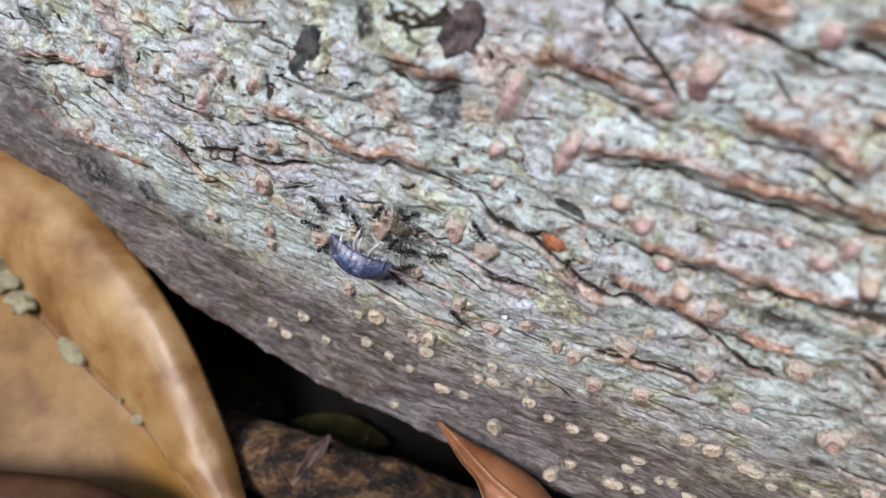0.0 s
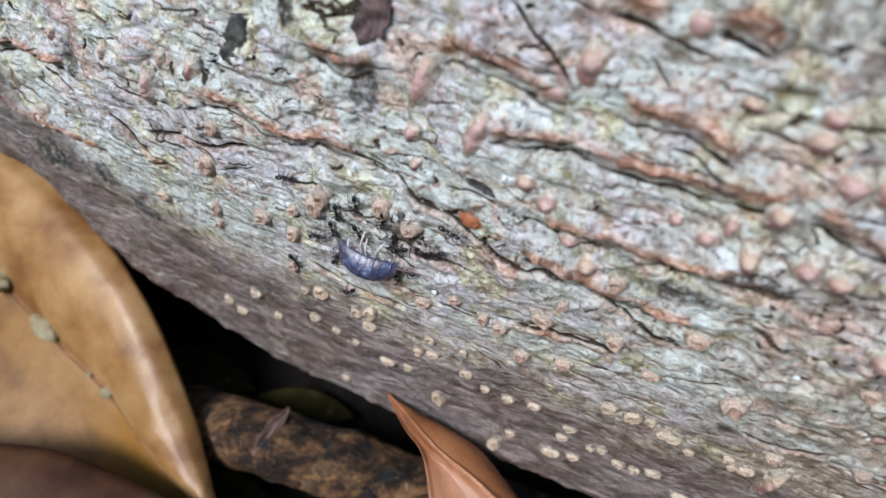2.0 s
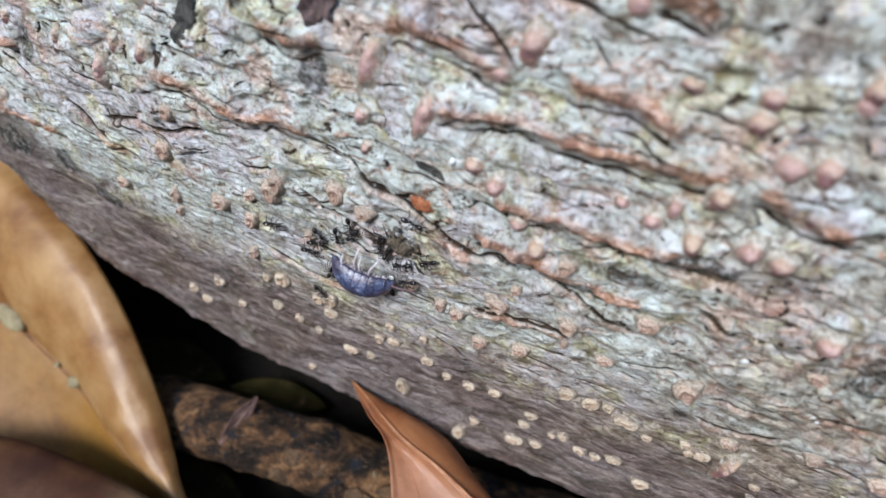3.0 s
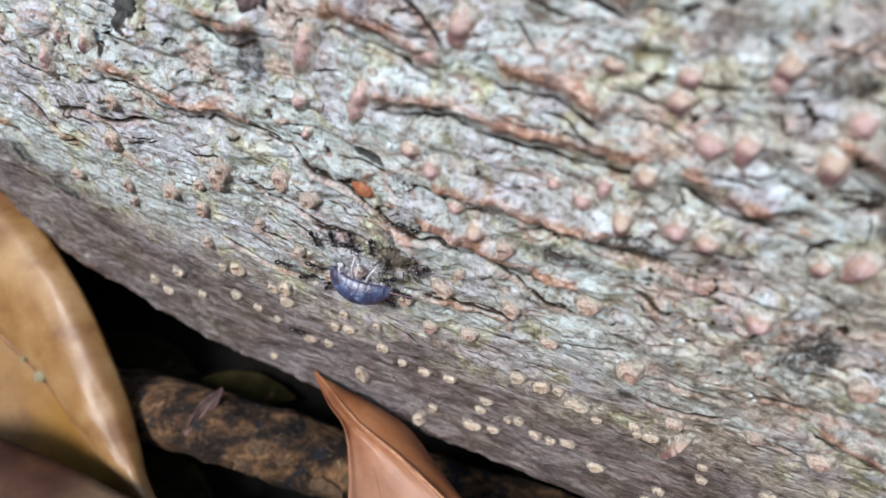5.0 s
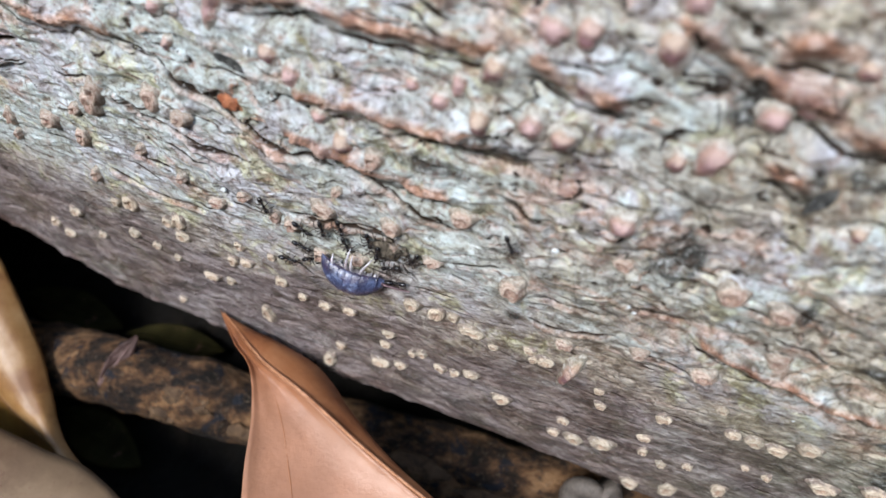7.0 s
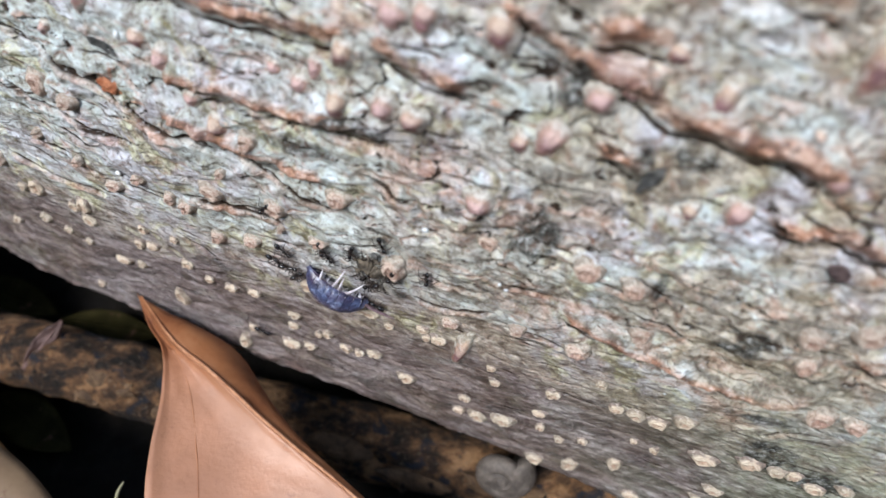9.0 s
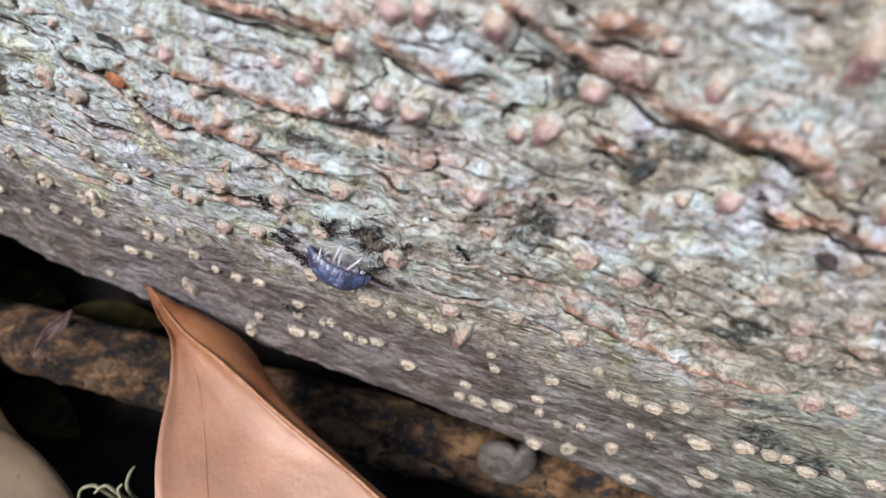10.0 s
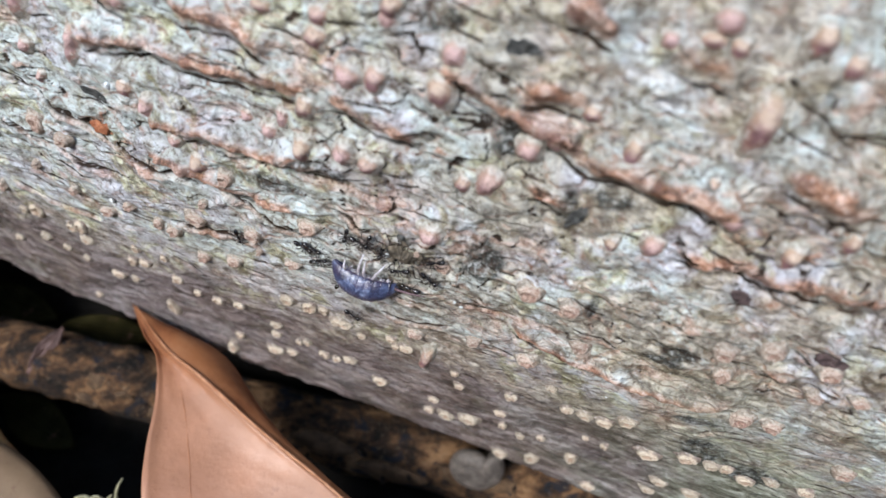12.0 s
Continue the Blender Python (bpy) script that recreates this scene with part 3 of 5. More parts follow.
LEDGES += [[(-12.5, 115.8), (-8.5, 116.0), (-6.3, 116.1)], [(-1.4, 117.0), (1.7, 116.7), (5.0, 116.4)], [(-15.8, 83.8), (-11.1, 83.9), (-7.0, 83.3), (-2.2, 82.4), (1.6, 82.0), (6.0, 82.0), (9.0, 81.7)], [(27.9, 108.9), (32.4, 107.7), (37.1, 106.1), (41.2, 104.6), (45.2, 103.6), (49.1, 102.8), (54.1, 102.0), (58.8, 101.8), (62.5, 101.3), (66.8, 100.6)], [(37.5, 108.9), (41.4, 109.2), (46.0, 109.1)], [(41.0, 97.3), (44.9, 97.1), (46.9, 96.0)], [(44.1, 70.6), (48.7, 68.8), (53.0, 68.0), (57.3, 67.4), (62.7, 66.1), (67.5, 66.0), (71.4, 66.1), (77.0, 67.5), (79.4, 68.9)], [(78.8, 79.0), (80.8, 78.3), (83.6, 77.9)], [(65.6, 82.9), (68.7, 83.5)]]
LEDGES += [[(-49.3, 102.8), (-44.2, 102.0), (-39.2, 103.0)], [(14.8, 102.3), (20.7, 100.8), (26.6, 100.7)], [(61.2, 94.7), (73.3, 95.0), (85.5, 94.8)], [(40.3, 117.2), (43.5, 117.0), (46.7, 116.4)], [(51.7, 115.9), (55.7, 115.5), (59.7, 115.1)], [(68.1, 107.4), (73.8, 105.9), (79.5, 105.3)]]
CRACKS = [[(-88.7, 85.2), (-85.9, 84.2), (-81.8, 84.1), (-75.7, 86.2)], [(-41.9, 89.6), (-39.2, 88.9), (-36.1, 88.2)], [(-91.9, 78.4), (-86.3, 76.2), (-82.0, 74.0), (-77.5, 72.4)], [(-83.4, 78.0), (-75.7, 80.4), (-69.9, 81.2), (-61.1, 83.8)], [(-55.7, 80.2), (-51.1, 81.5), (-47.2, 82.5)], [(-118.6, 88.3), (-114.6, 87.8), (-112.9, 85.0)], [(-23.9, 114.4), (-21.3, 112.4), (-18.7, 110.6), (-15.9, 108.8), (-14.1, 106.4)], [(-34.2, 87.4), (-30.2, 85.8), (-25.9, 85.2), (-23.6, 84.1), (-21.3, 82.7), (-18.6, 81.4), (-14.4, 81.2), (-10.5, 81.5), (-8.5, 80.6)], [(-17.1, 68.0), (-12.8, 69.1), (-7.8, 70.3), (-3.8, 71.2), (-0.3, 70.6)], [(-32.8, 76.6), (-27.3, 75.8), (-22.9, 76.7)]]
CRACKS += [[(14.4, 85.3), (17.7, 83.9), (20.9, 82.9)], [(9.0, 67.2), (12.7, 66.4)], [(22.0, 68.2), (25.3, 69.1), (29.6, 69.3), (32.4, 69.0)], [(1.5, 78.0), (5.7, 76.7), (8.9, 76.1)], [(21.7, 63.4), (26.9, 62.4), (34.3, 65.2)], [(-106.6, 81.8), (-101.5, 80.9), (-98.0, 79.6)], [(-7.3, 113.1), (-5.5, 110.9), (-3.4, 109.3)], [(-60.5, 91.3), (-58.6, 90.7)], [(-42.8, 89.1), (-37.8, 89.3), (-35.3, 88.4), (-32.6, 86.7)], [(-43.7, 81.0), (-40.0, 78.8), (-36.8, 77.8), (-32.0, 76.9), (-26.1, 76.4)], [(-38.8, 74.5), (-34.3, 73.9), (-29.4, 72.9)], [(-5.9, 81.0), (-1.6, 79.9), (2.6, 78.4), (7.8, 76.6)], [(-14.4, 68.3), (-8.1, 69.7), (-1.1, 70.9), (1.6, 69.6)]]
CRACKS += [[(34.1, 73.5), (37.9, 72.8), (42.8, 73.2)], [(61.6, 84.3), (64.1, 83.2), (67.5, 83.2)], [(-52.9, 63.5), (-46.4, 62.2), (-41.2, 60.8), (-33.9, 61.5)], [(14.8, 84.7), (18.0, 83.5), (21.3, 82.3)], [(23.8, 92.5), (28.4, 93.1)], [(36.9, 63.3), (42.1, 64.0), (46.7, 62.7)], [(52.5, 75.2), (57.2, 75.0), (62.0, 72.2)], [(46.0, 79.3), (49.9, 78.8), (52.2, 78.6)], [(-21.1, 57.7), (-17.4, 55.8), (-13.6, 53.3)], [(8.9, 69.7), (12.9, 71.2), (16.8, 71.8)], [(-46.6, 69.3), (-41.7, 68.8), (-36.8, 69.3)], [(50.6, 82.9), (53.7, 80.9), (56.8, 80.7)], [(79.8, 84.7), (83.3, 83.0), (86.8, 82.5)], [(92.5, 54.8), (94.0, 53.5), (95.5, 52.3)], [(77.2, 55.8), (79.9, 59.5), (82.6, 60.7)]]
CRACKS += [[(2.3, 86.7), (5.0, 86.7), (7.7, 86.6)], [(71.1, 62.5), (73.3, 62.6), (75.5, 62.7)]]
RUSTY = [(-115.5, 76.1, 1.0, 4.0), (-109.3, 70.7, 5.7, 4.1), (-82.9, 64.3, 3.0, 2.4), (-70.6, 66.9, 2.3, 3.3), (-70.6, 63.3, 2.0, 2.0), (-70.1, 76.8, 3.1, 4.2), (-59.7, 70.3, 3.8, 3.4), (-55.3, 60.3, 2.3, 2.9), (-54.0, 69.1, 2.8, 3.8), (-53.4, 75.3, 2.2, 2.2), (-48.9, 77.2, 3.2, 4.2), (-47.7, 79.5, 3.3, 4.2), (-43.1, 71.5, 2.2, 1.8), (-35.3, 68.1, 2.1, 1.8), (-29.8, 65.2, 3.2, 2.1), (-24.5, 69.1, 2.7, 2.0), (-19.4, 66.9, 2.0, 2.6), (-16.6, 66.1, 2.7, 2.7), (-12.2, 61.0, 3.2, 3.0), (-10.4, 72.3, 4.0, 2.4), (-8.1, 76.9, 1.8, 1.5), (-5.5, 63.2, 3.1, 2.5), (0.4, 73.2, 3.1, 2.8), (0.6, 69.1, 1.6, 1.6)]
RUSTY += [(6.9, 69.0, 3.2, 1.6), (10.3, 79.4, 3.6, 2.9), (19.1, 68.5, 4.3, 3.8), (28.5, 59.7, 3.2, 1.5), (38.7, 63.5, 2.5, 2.3), (47.9, 63.5, 4.0, 2.6), (54.6, 71.7, 3.3, 3.0), (55.2, 69.0, 3.2, 4.2), (74.2, 75.9, 2.9, 3.2), (81.5, 66.4, 3.8, 3.8), (85.9, 66.9, 3.4, 2.6), (86.5, 77.3, 3.1, 1.9), (91.6, 79.0, 3.1, 1.5), (99.9, 60.2, 3.9, 2.8), (-67.1, 84.4, 2.4, 2.9), (-37.5, 82.4, 3.2, 4.0), (-32.5, 80.5, 3.2, 2.4), (-2.3, 84.3, 3.1, 2.8), (28.2, 81.5, 1.4, 1.0), (31.8, 80.5, 3.2, 2.2), (45.0, 80.7, 4.2, 3.5), (51.1, 80.0, 3.5, 2.5), (72.6, 80.9, 3.4, 2.6), (77.8, 83.6, 3.3, 3.0)]
RUSTY += [(85.4, 83.1, 3.3, 2.7)]
TALL = [(-100.8, 89.4, 2.2, 3.6), (-89.4, 90.0, 1.9, 6.1), (-79.9, 87.4, 2.6, 6.9), (-76.9, 93.4, 1.6, 4.1), (-69.9, 93.2, 2.3, 4.8), (-33.4, 95.9, 2.1, 2.8), (-33.0, 103.1, 3.0, 7.4), (-32.7, 92.1, 1.7, 2.9), (-24.5, 99.0, 2.7, 7.4), (-17.0, 94.7, 3.0, 3.4), (-16.0, 106.6, 3.1, 2.5), (-13.6, 92.8, 2.7, 4.1), (-12.9, 110.4, 3.6, 6.5), (-9.8, 88.5, 2.4, 2.4), (-6.6, 86.0, 3.1, 4.3), (1.7, 96.9, 2.1, 2.1), (5.7, 94.8, 2.5, 3.2), (10.8, 93.4, 3.2, 4.4), (12.4, 108.1, 3.0, 3.6), (12.7, 110.6, 2.9, 2.9), (16.8, 94.8, 2.9, 4.0), (20.4, 105.7, 3.0, 4.2), (21.2, 113.7, 2.8, 4.4), (28.6, 106.2, 3.5, 4.6)]
TALL += [(29.5, 110.9, 3.3, 3.9), (29.8, 86.1, 4.1, 3.5), (36.3, 96.6, 3.6, 5.8), (40.2, 103.5, 3.4, 3.4), (46.2, 108.7, 2.6, 2.3), (51.8, 105.6, 2.6, 4.5), (56.7, 119.3, 3.4, 3.4), (58.1, 95.4, 3.1, 4.2), (63.7, 111.7, 3.6, 7.8), (66.0, 119.7, 2.8, 3.9), (69.8, 118.6, 2.5, 3.4)]
TALL += [(30.9, 52.0, 2.5, 9.6), (20.5, 94.7, 3.0, 3.2), (11.6, 99.7, 3.0, 3.6), (20.9, 111.6, 2.6, 3.2), (-3.0, 115.4, 2.8, 3.2), (16.8, 104.9, 4.0, 3.6), (21.3, 101.1, 2.6, 2.8), (43.0, 104.6, 2.6, 2.3), (55.9, 117.8, 3.0, 2.4), (58.6, 117.4, 2.4, 2.5), (51.8, 117.0, 2.3, 2.4), (73.1, 98.5, 2.7, 4.4), (78.2, 102.1, 2.3, 3.4), (65.4, 101.1, 2.7, 3.0)]
TALL += [(7.6, 97.9, 2.0, 3.8), (4.8, 110.8, 3.1, 1.9), (33.0, 96.1, 2.3, 3.1), (53.2, 93.6, 2.0, 2.7), (61.3, 103.8, 2.0, 2.1)]

# dark smears and mossy stains: along, up, half length, half height
SLIME = [(37.4, 83.9, 3.2, 4.6), (80.8, 51.3, 4.5, 5.0), (90.0, 48.5, 5.0, 3.6), (66.0, 75.5, 3.6, 1.4), (76.2, 61.0, 3.6, 1.5), (12.0, 92.0, 6.0, 1.3), (4.5, 86.5, 5.0, 1.2), (54.0, 82.0, 0.9, 2.6), (-40.9, 99.2, 2.0, 3.2), (-117.0, 88.5, 5.0, 1.6), (51.9, 99.2, 2.2, 2.0), (26.3, 114.3, 3.4, 2.0), (19.6, 62.4, 1.4, 1.4), (-99.1, 61.6, 3.6, 3.0), (-113.5, 60.5, 5.0, 3.4), (-90.0, 57.0, 4.0, 2.0), (-52.9, 105.7, 1.6, 2.4), (-97.6, 86.3, 1.4, 3.4), (37.3, 103.4, 2.4, 3.0), (46.4, 96.6, 1.2, 3.6), (66.9, 78.4, 3.2, 1.6)]



def line_field(lines, s, z, wobble, seed):
    """For each line: the columns it crosses, the signed distance across it and its strength there."""
    for n, line in enumerate(lines):
        ls, lz = np.array([p[0] for p in line]), np.array([p[1] for p in line])
        cols = np.where((s[:, 0] > ls[0] - 2) & (s[:, 0] < ls[-1] + 2))[0]
        if len(cols) == 0:
            continue
        c = slice(cols[0], cols[-1] + 1)
        x = s[c, 0]
        mid = np.interp(x, ls, lz)
        wide = max(1, int(1.6 / 0.32))
        mid = np.convolve(np.pad(mid, wide, "edge"), np.ones(2 * wide + 1) / (2 * wide + 1), "valid")
        mid = mid + wobble * (layers(x / 4.0, 0 * x + 7.7 * n + seed, seed, 3) - 0.5)
        lean = np.gradient(mid, x) if len(x) > 2 else 0 * x
        tips = smooth(-1.6, 2.0, x - ls[0]) * smooth(-1.6, 2.0, ls[-1] - x)
        yield c, (z[c] - mid[:, None]) / np.hypot(1, lean)[:, None], tips[:, None]


def stretch(lo, a, b, hi, fine, count):
    """Even fine steps between a and b, widening steps out to lo and hi."""
    t = np.linspace(0, 1, count + 1)[1:] ** 2
    return np.concatenate([(a - (a - lo) * t)[::-1], np.arange(a, b, fine), b + (hi - b) * t])


def build_trunk():
    s1 = stretch(-330, -140, 112, 300, 0.32, 26)
    top, under = 118.0, 14.0
    w = np.linspace(0, 1, 420)
    ns = len(s1)
    S = np.repeat(s1[:, None], len(w), 1)
    base = foot(s1)[:, None]
    Z = base + (top - base) * w[None, :]
    eps = 0.2

    def slope(s, z):
        return (face_depth(s, z + eps) - face_depth(s, z - eps)) / (2 * eps)

    def arc(z0, count, radius, degrees, up):
        phi = np.radians(np.linspace(0, degrees, count + 1)[1:])[None, :]
        s = s1[:, None] + 0 * phi
        k = slope(s1, z0)[:, None]
        ln = np.hypot(k, 1)
        th, tz = (k / ln, 1 / ln) if up else (-k / ln, -1 / ln)
        ph, pz = (tz, -th) if up else (-tz, th)
        h0 = face_depth(s1, z0)[:, None]
        h = h0 + radius * (np.sin(phi) * th + (1 - np.cos(phi)) * ph)
        z = z0[:, None] + radius * (np.sin(phi) * tz + (1 - np.cos(phi)) * pz)
        nh, nz = np.sin(phi) * th - np.cos(phi) * ph, np.sin(phi) * tz - np.cos(phi) * pz
        v = z0[:, None] + (1 if up else -1) * radius * phi
        return s, h, z, nh, nz, v + 0 * s

    H = face_depth(S, Z)
    k = slope(S, Z)
    ln = np.hypot(k, 1)
    face = (S, H, Z, -1 / ln, k / ln, Z)
    over = arc(np.full(ns, top), 60, 62.0, 150, True)
    below = [a[:, ::-1] for a in arc(foot(s1), 70, under, 105, False)]
    first, last = below[1][:, 0], over[1][:, -1]
    t = np.linspace(0, 1, 12)[1:-1][None, :]
    back_h = last[:, None] + (first - last)[:, None] * t + 40 * np.sin(math.pi * t)
    back_z = over[2][:, -1:] + (below[2][:, :1] - over[2][:, -1:]) * t
    flat = np.full_like(back_h, 1.0)
    back = (s1[:, None] + 0 * back_h, back_h, back_z, flat, 0 * flat, 260 + 60 * t + 0 * back_h)
    S, H, Z, NH, NZ, V = (np.concatenate(p, 1) for p in zip(below, face, over, back))
    R = relief(S, V)
    rust, crack_shade, slime = np.zeros_like(R), np.zeros_like(R), np.zeros_like(R)
    for n, line in enumerate(LEDGES):
        for c, d, k in line_field([line], S, V, 1.8, 5 + n):
            lump = 0.75 + 0.8 * smooth(0.25, 0.75, layers(S[c] / 5.0, V[c] / 5.0, 13, 4))
            wide = 0.5 + 1.1 * layers(S[c] / 6.0, 0 * d + 2.1 + n, 19, 3)
            R[c] += k * lump * (1.2 * np.exp(-((np.maximum(d - 0.5, 0) / (1.8 * wide) + np.maximum(0.5 - d, 0) / 0.9) ** 2)) - 0.35 * np.exp(-((d + 1.7) / 0.8) ** 2))
            rust[c] = np.maximum(rust[c], k * np.exp(-((np.maximum(d - 0.3, 0) / (1.35 * wide) + np.maximum(0.3 - d, 0) / 1.3) ** 2)) * (0.62 + 0.38 * smooth(0.8, 1.4, lump)))
            # Painted shade below the ledge's lip.
            crack_shade[c] = np.maximum(crack_shade[c], k * np.exp(-((d + 1.5) / (0.14 + 0.20 * wide)) ** 2) * (0.55 + 0.40 * smooth(0.7, 1.4, lump)))
    for n, line in enumerate(CRACKS):
        big = smooth(7, 26, np.hypot(line[-1][0] - line[0][0], line[-1][1] - line[0][1]))
        for c, d, k in line_field([line], S, V, 0.9, 8 + n):
            width = (0.10 + 0.05 * big) + (0.14 + 0.26 * big) * layers(S[c] / 5.0, 0 * d + 3.3 + n, 15, 3)
            R[c] += k * ((0.25 + 0.15 * big) * np.exp(-((d + 1.0) / 0.6) ** 2) - (0.4 + 0.4 * big) * np.exp(-((d / width) ** 2)))
            crack_shade[c] = np.maximum(crack_shade[c], k * np.exp(-((d / width) ** 2)))
            rust[c] = np.maximum(rust[c], 0.5 * k * np.exp(-(((d + 0.6) / 0.9) ** 2)))
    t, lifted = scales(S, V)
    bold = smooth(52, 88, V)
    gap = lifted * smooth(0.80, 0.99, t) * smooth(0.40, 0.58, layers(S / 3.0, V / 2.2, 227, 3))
    crack_shade = np.maximum(crack_shade, gap * (0.20 + 0.75 * bold))
    rust = np.maximum(rust, 0.62 * bold * lifted * smooth(0.30, 0.05, t) * smooth(0.48, 0.62, layers(S / 5.0, V / 4.0, 229, 3)))
    rng = np.random.RandomState(4)
    small = []
    for _ in range(900):
        s0, z0 = rng.uniform(-138, 112), 26 + 94 * rng.rand() ** 0.8
        long, tilt = rng.uniform(2, 9), rng.normal(-0.05, 0.14)
        small.append(((s0, z0), (s0 + long / 2, z0 + tilt * long / 2 + rng.normal(0, 0.4)), (s0 + long, z0 + tilt * long)))
    for n, (c, d, k) in enumerate(line_field(small, S, V, 0.7, 11)):
        deep = 0.3 + 0.7 * (((n * 37) % 100) / 100) ** 1.3
        R[c] -= k * deep * 0.25 * np.exp(-((d / 0.22) ** 2))
        crack_shade[c] = np.maximum(crack_shade[c], 0.9 * deep * k * np.exp(-((d / 0.2) ** 2)))
    crumbs = smooth(0.44, 0.60, layers(S / 3.4, V / 2.4, 77, 4)) * (0.45 + 0.55 * smooth(30, -22, S)) * smooth(90, 55, S) * np.exp(-(((V - (foot(S) - 4.5)) / 4.0) ** 2))
    rust = np.maximum(rust, crumbs)
    R += 0.8 * crumbs * layers(S / 1.6, V / 1.3, 79, 3)
    for s0, z0, rs, rz in SLIME:
        ragged = 0.95 * (layers(S / 1.5, V / 2.4, 91, 4, 0.6) - 0.5)
        slime = np.maximum(slime, smooth(1.06, 0.74, np.hypot((S - s0) / rs, (V - z0) / rz) + ragged))
    # Lichen cover; fading it down the log also paints the lower bark's shade.
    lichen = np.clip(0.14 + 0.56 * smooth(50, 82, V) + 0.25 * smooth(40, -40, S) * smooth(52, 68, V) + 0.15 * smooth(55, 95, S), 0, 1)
    R *= 1 - 0.8 * smooth(118, 200, V)
    verts = np.stack([S, H + R * NH, Z + R * NZ], -1).reshape(-1, 3) * MM
    nw = S.shape[1]
    i, j = np.meshgrid(np.arange(ns - 1), np.arange(nw), indexing="ij")
    j2 = (j + 1) % nw
    quads = np.stack([i * nw + j, (i + 1) * nw + j, (i + 1) * nw + j2, i * nw + j2], -1).reshape(-1, 4)
    me = bpy.data.meshes.new("fallen_log")
    me.vertices.add(len(verts))
    me.vertices.foreach_set("co", verts.ravel())
    caps = [np.arange(nw)[::-1], (ns - 1) * nw + np.arange(nw)]
    loops = np.concatenate([quads.ravel(), *caps])
    me.loops.add(len(loops))
    me.loops.foreach_set("vertex_index", loops)
    starts = np.concatenate([np.arange(len(quads)) * 4, [len(quads) * 4, len(quads) * 4 + nw]])
    me.polygons.add(len(starts))
    me.polygons.foreach_set("loop_start", starts)
    me.update(calc_edges=True)
    me.validate()
    me.polygons.foreach_set("use_smooth", np.full(len(me.polygons), True))
    for key, data in (("rust", rust), ("crack_shade", np.clip(crack_shade, 0, 1)), ("slime", slime), ("lichen", lichen), ("warm", smooth(-25, 60, S)), ("moss", smooth(40, 95, S) * smooth(82, 58, V)), ("rough", smooth(36, 82, V - np.maximum(foot(S) - 26, 0)))):
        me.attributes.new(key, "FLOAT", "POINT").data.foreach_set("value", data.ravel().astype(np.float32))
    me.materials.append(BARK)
    ob = new("fallen_log", me)
    ob.matrix_world = LOG
    return tagged(ob, "thick lying log with grey-green lichened bark, rusty ledges and cracks", "log")


def on_trunk(s, z, lift=0.0, heading=0.0):
    """A pose in the trunk's space: x along heading (degrees from along the trunk, towards up), z out of the bark."""
    e = 0.4
    hs = (face_depth(s + e, z) - face_depth(s - e, z)) / (2 * e)
    hz = (face_depth(s, z + e) - face_depth(s, z - e)) / (2 * e)
    out = Vector((hs, -1, hz)).normalized()
    along = (Vector((1, hs, 0)) - out * out.dot(Vector((1, hs, 0)))).normalized()
    up = out.cross(along)
    a = radians(heading)
    x = math.cos(a) * along + math.sin(a) * up
    y = out.cross(x)
    r = float(relief(np.array([s]), np.array([z]))[0])
    at = (Vector((s, face_depth(s, z), z)) + out * (r + lift)) * MM
    m = Matrix((x, y, out)).transposed().to_4x4()
    m.translation = at
    return m


trunk = build_trunk()


def seat(s, z):
    """The height on the smooth face at which a thing sits once the bark's relief lifts it."""
    return z + 1.15 * float(relief(np.array([s]), np.array([z]))[0])


# ---- lenticels: corky warts in the bark ----
def lenticel_mesh(name, seed, material, split, tall):
    rng = np.random.RandomState(seed)
    rings, sides = 12, 24
    verts, faces = [(0, 0, (0.32 + 0.75 * tall - 0.3 * split) * MM)], []
    ph = rng.rand(6) * 6.28
    for i in range(1, rings + 1):
        r = i / rings
        for k in range(sides):
            a = 2 * math.pi * k / sides
            edge = 1 + 0.10 * math.sin(2 * a + ph[0]) + 0.10 * math.sin(3 * a + ph[1]) + 0.06 * math.sin(5 * a + ph[2])
            x, y = r * edge * math.cos(a), r * edge * math.sin(a)
            ring = 0.7 - 0.45 * tall
            h = 0.75 * ring * math.exp(-(((r - 0.52) / 0.20) ** 2)) + (0.70 + 0.9 * tall) * max(0.0, 1 - r**2) ** 0.9 - 0.16 * smooth(0.85, 1.0, r)
            h += 0.18 * math.sin(3 * a + ph[3]) * r * (1 - r) * 2 + 0.16 * math.sin(5 * a + 9 * r + ph[4]) * (1 - r)
            across, down = (x, y) if tall > 0.5 else (y, x)
            h -= split * 0.3 * math.exp(-((across + 0.18 * math.sin(4 * down + ph[5])) / 0.10) ** 2) * smooth(0.8, 0.6, r)
            h += tall * 0.25 * (1 - r * r) * (0.4 - 0.6 * y)
            h += (0.24 * noise.noise(Vector((2.2 * x, 2.2 * y, seed))) + 0.09 * noise.noise(Vector((7 * x, 7 * y, seed)))) * (1.1 - r)
            verts.append((x * MM, y * MM, h * MM))
    for k in range(sides):
        faces.append((0, 1 + k, 1 + (k + 1) % sides))
    for i in range(rings - 1):
        for k in range(sides):
            a, b = 1 + i * sides + k, 1 + i * sides + (k + 1) % sides
            faces.append((a, a + sides, b + sides, b))
    me = bpy.data.meshes.new(name)
    me.from_pydata(verts, [], faces)
    me.materials.append(material)
    me.polygons.foreach_set("use_smooth", np.full(len(me.polygons), True))
    return me


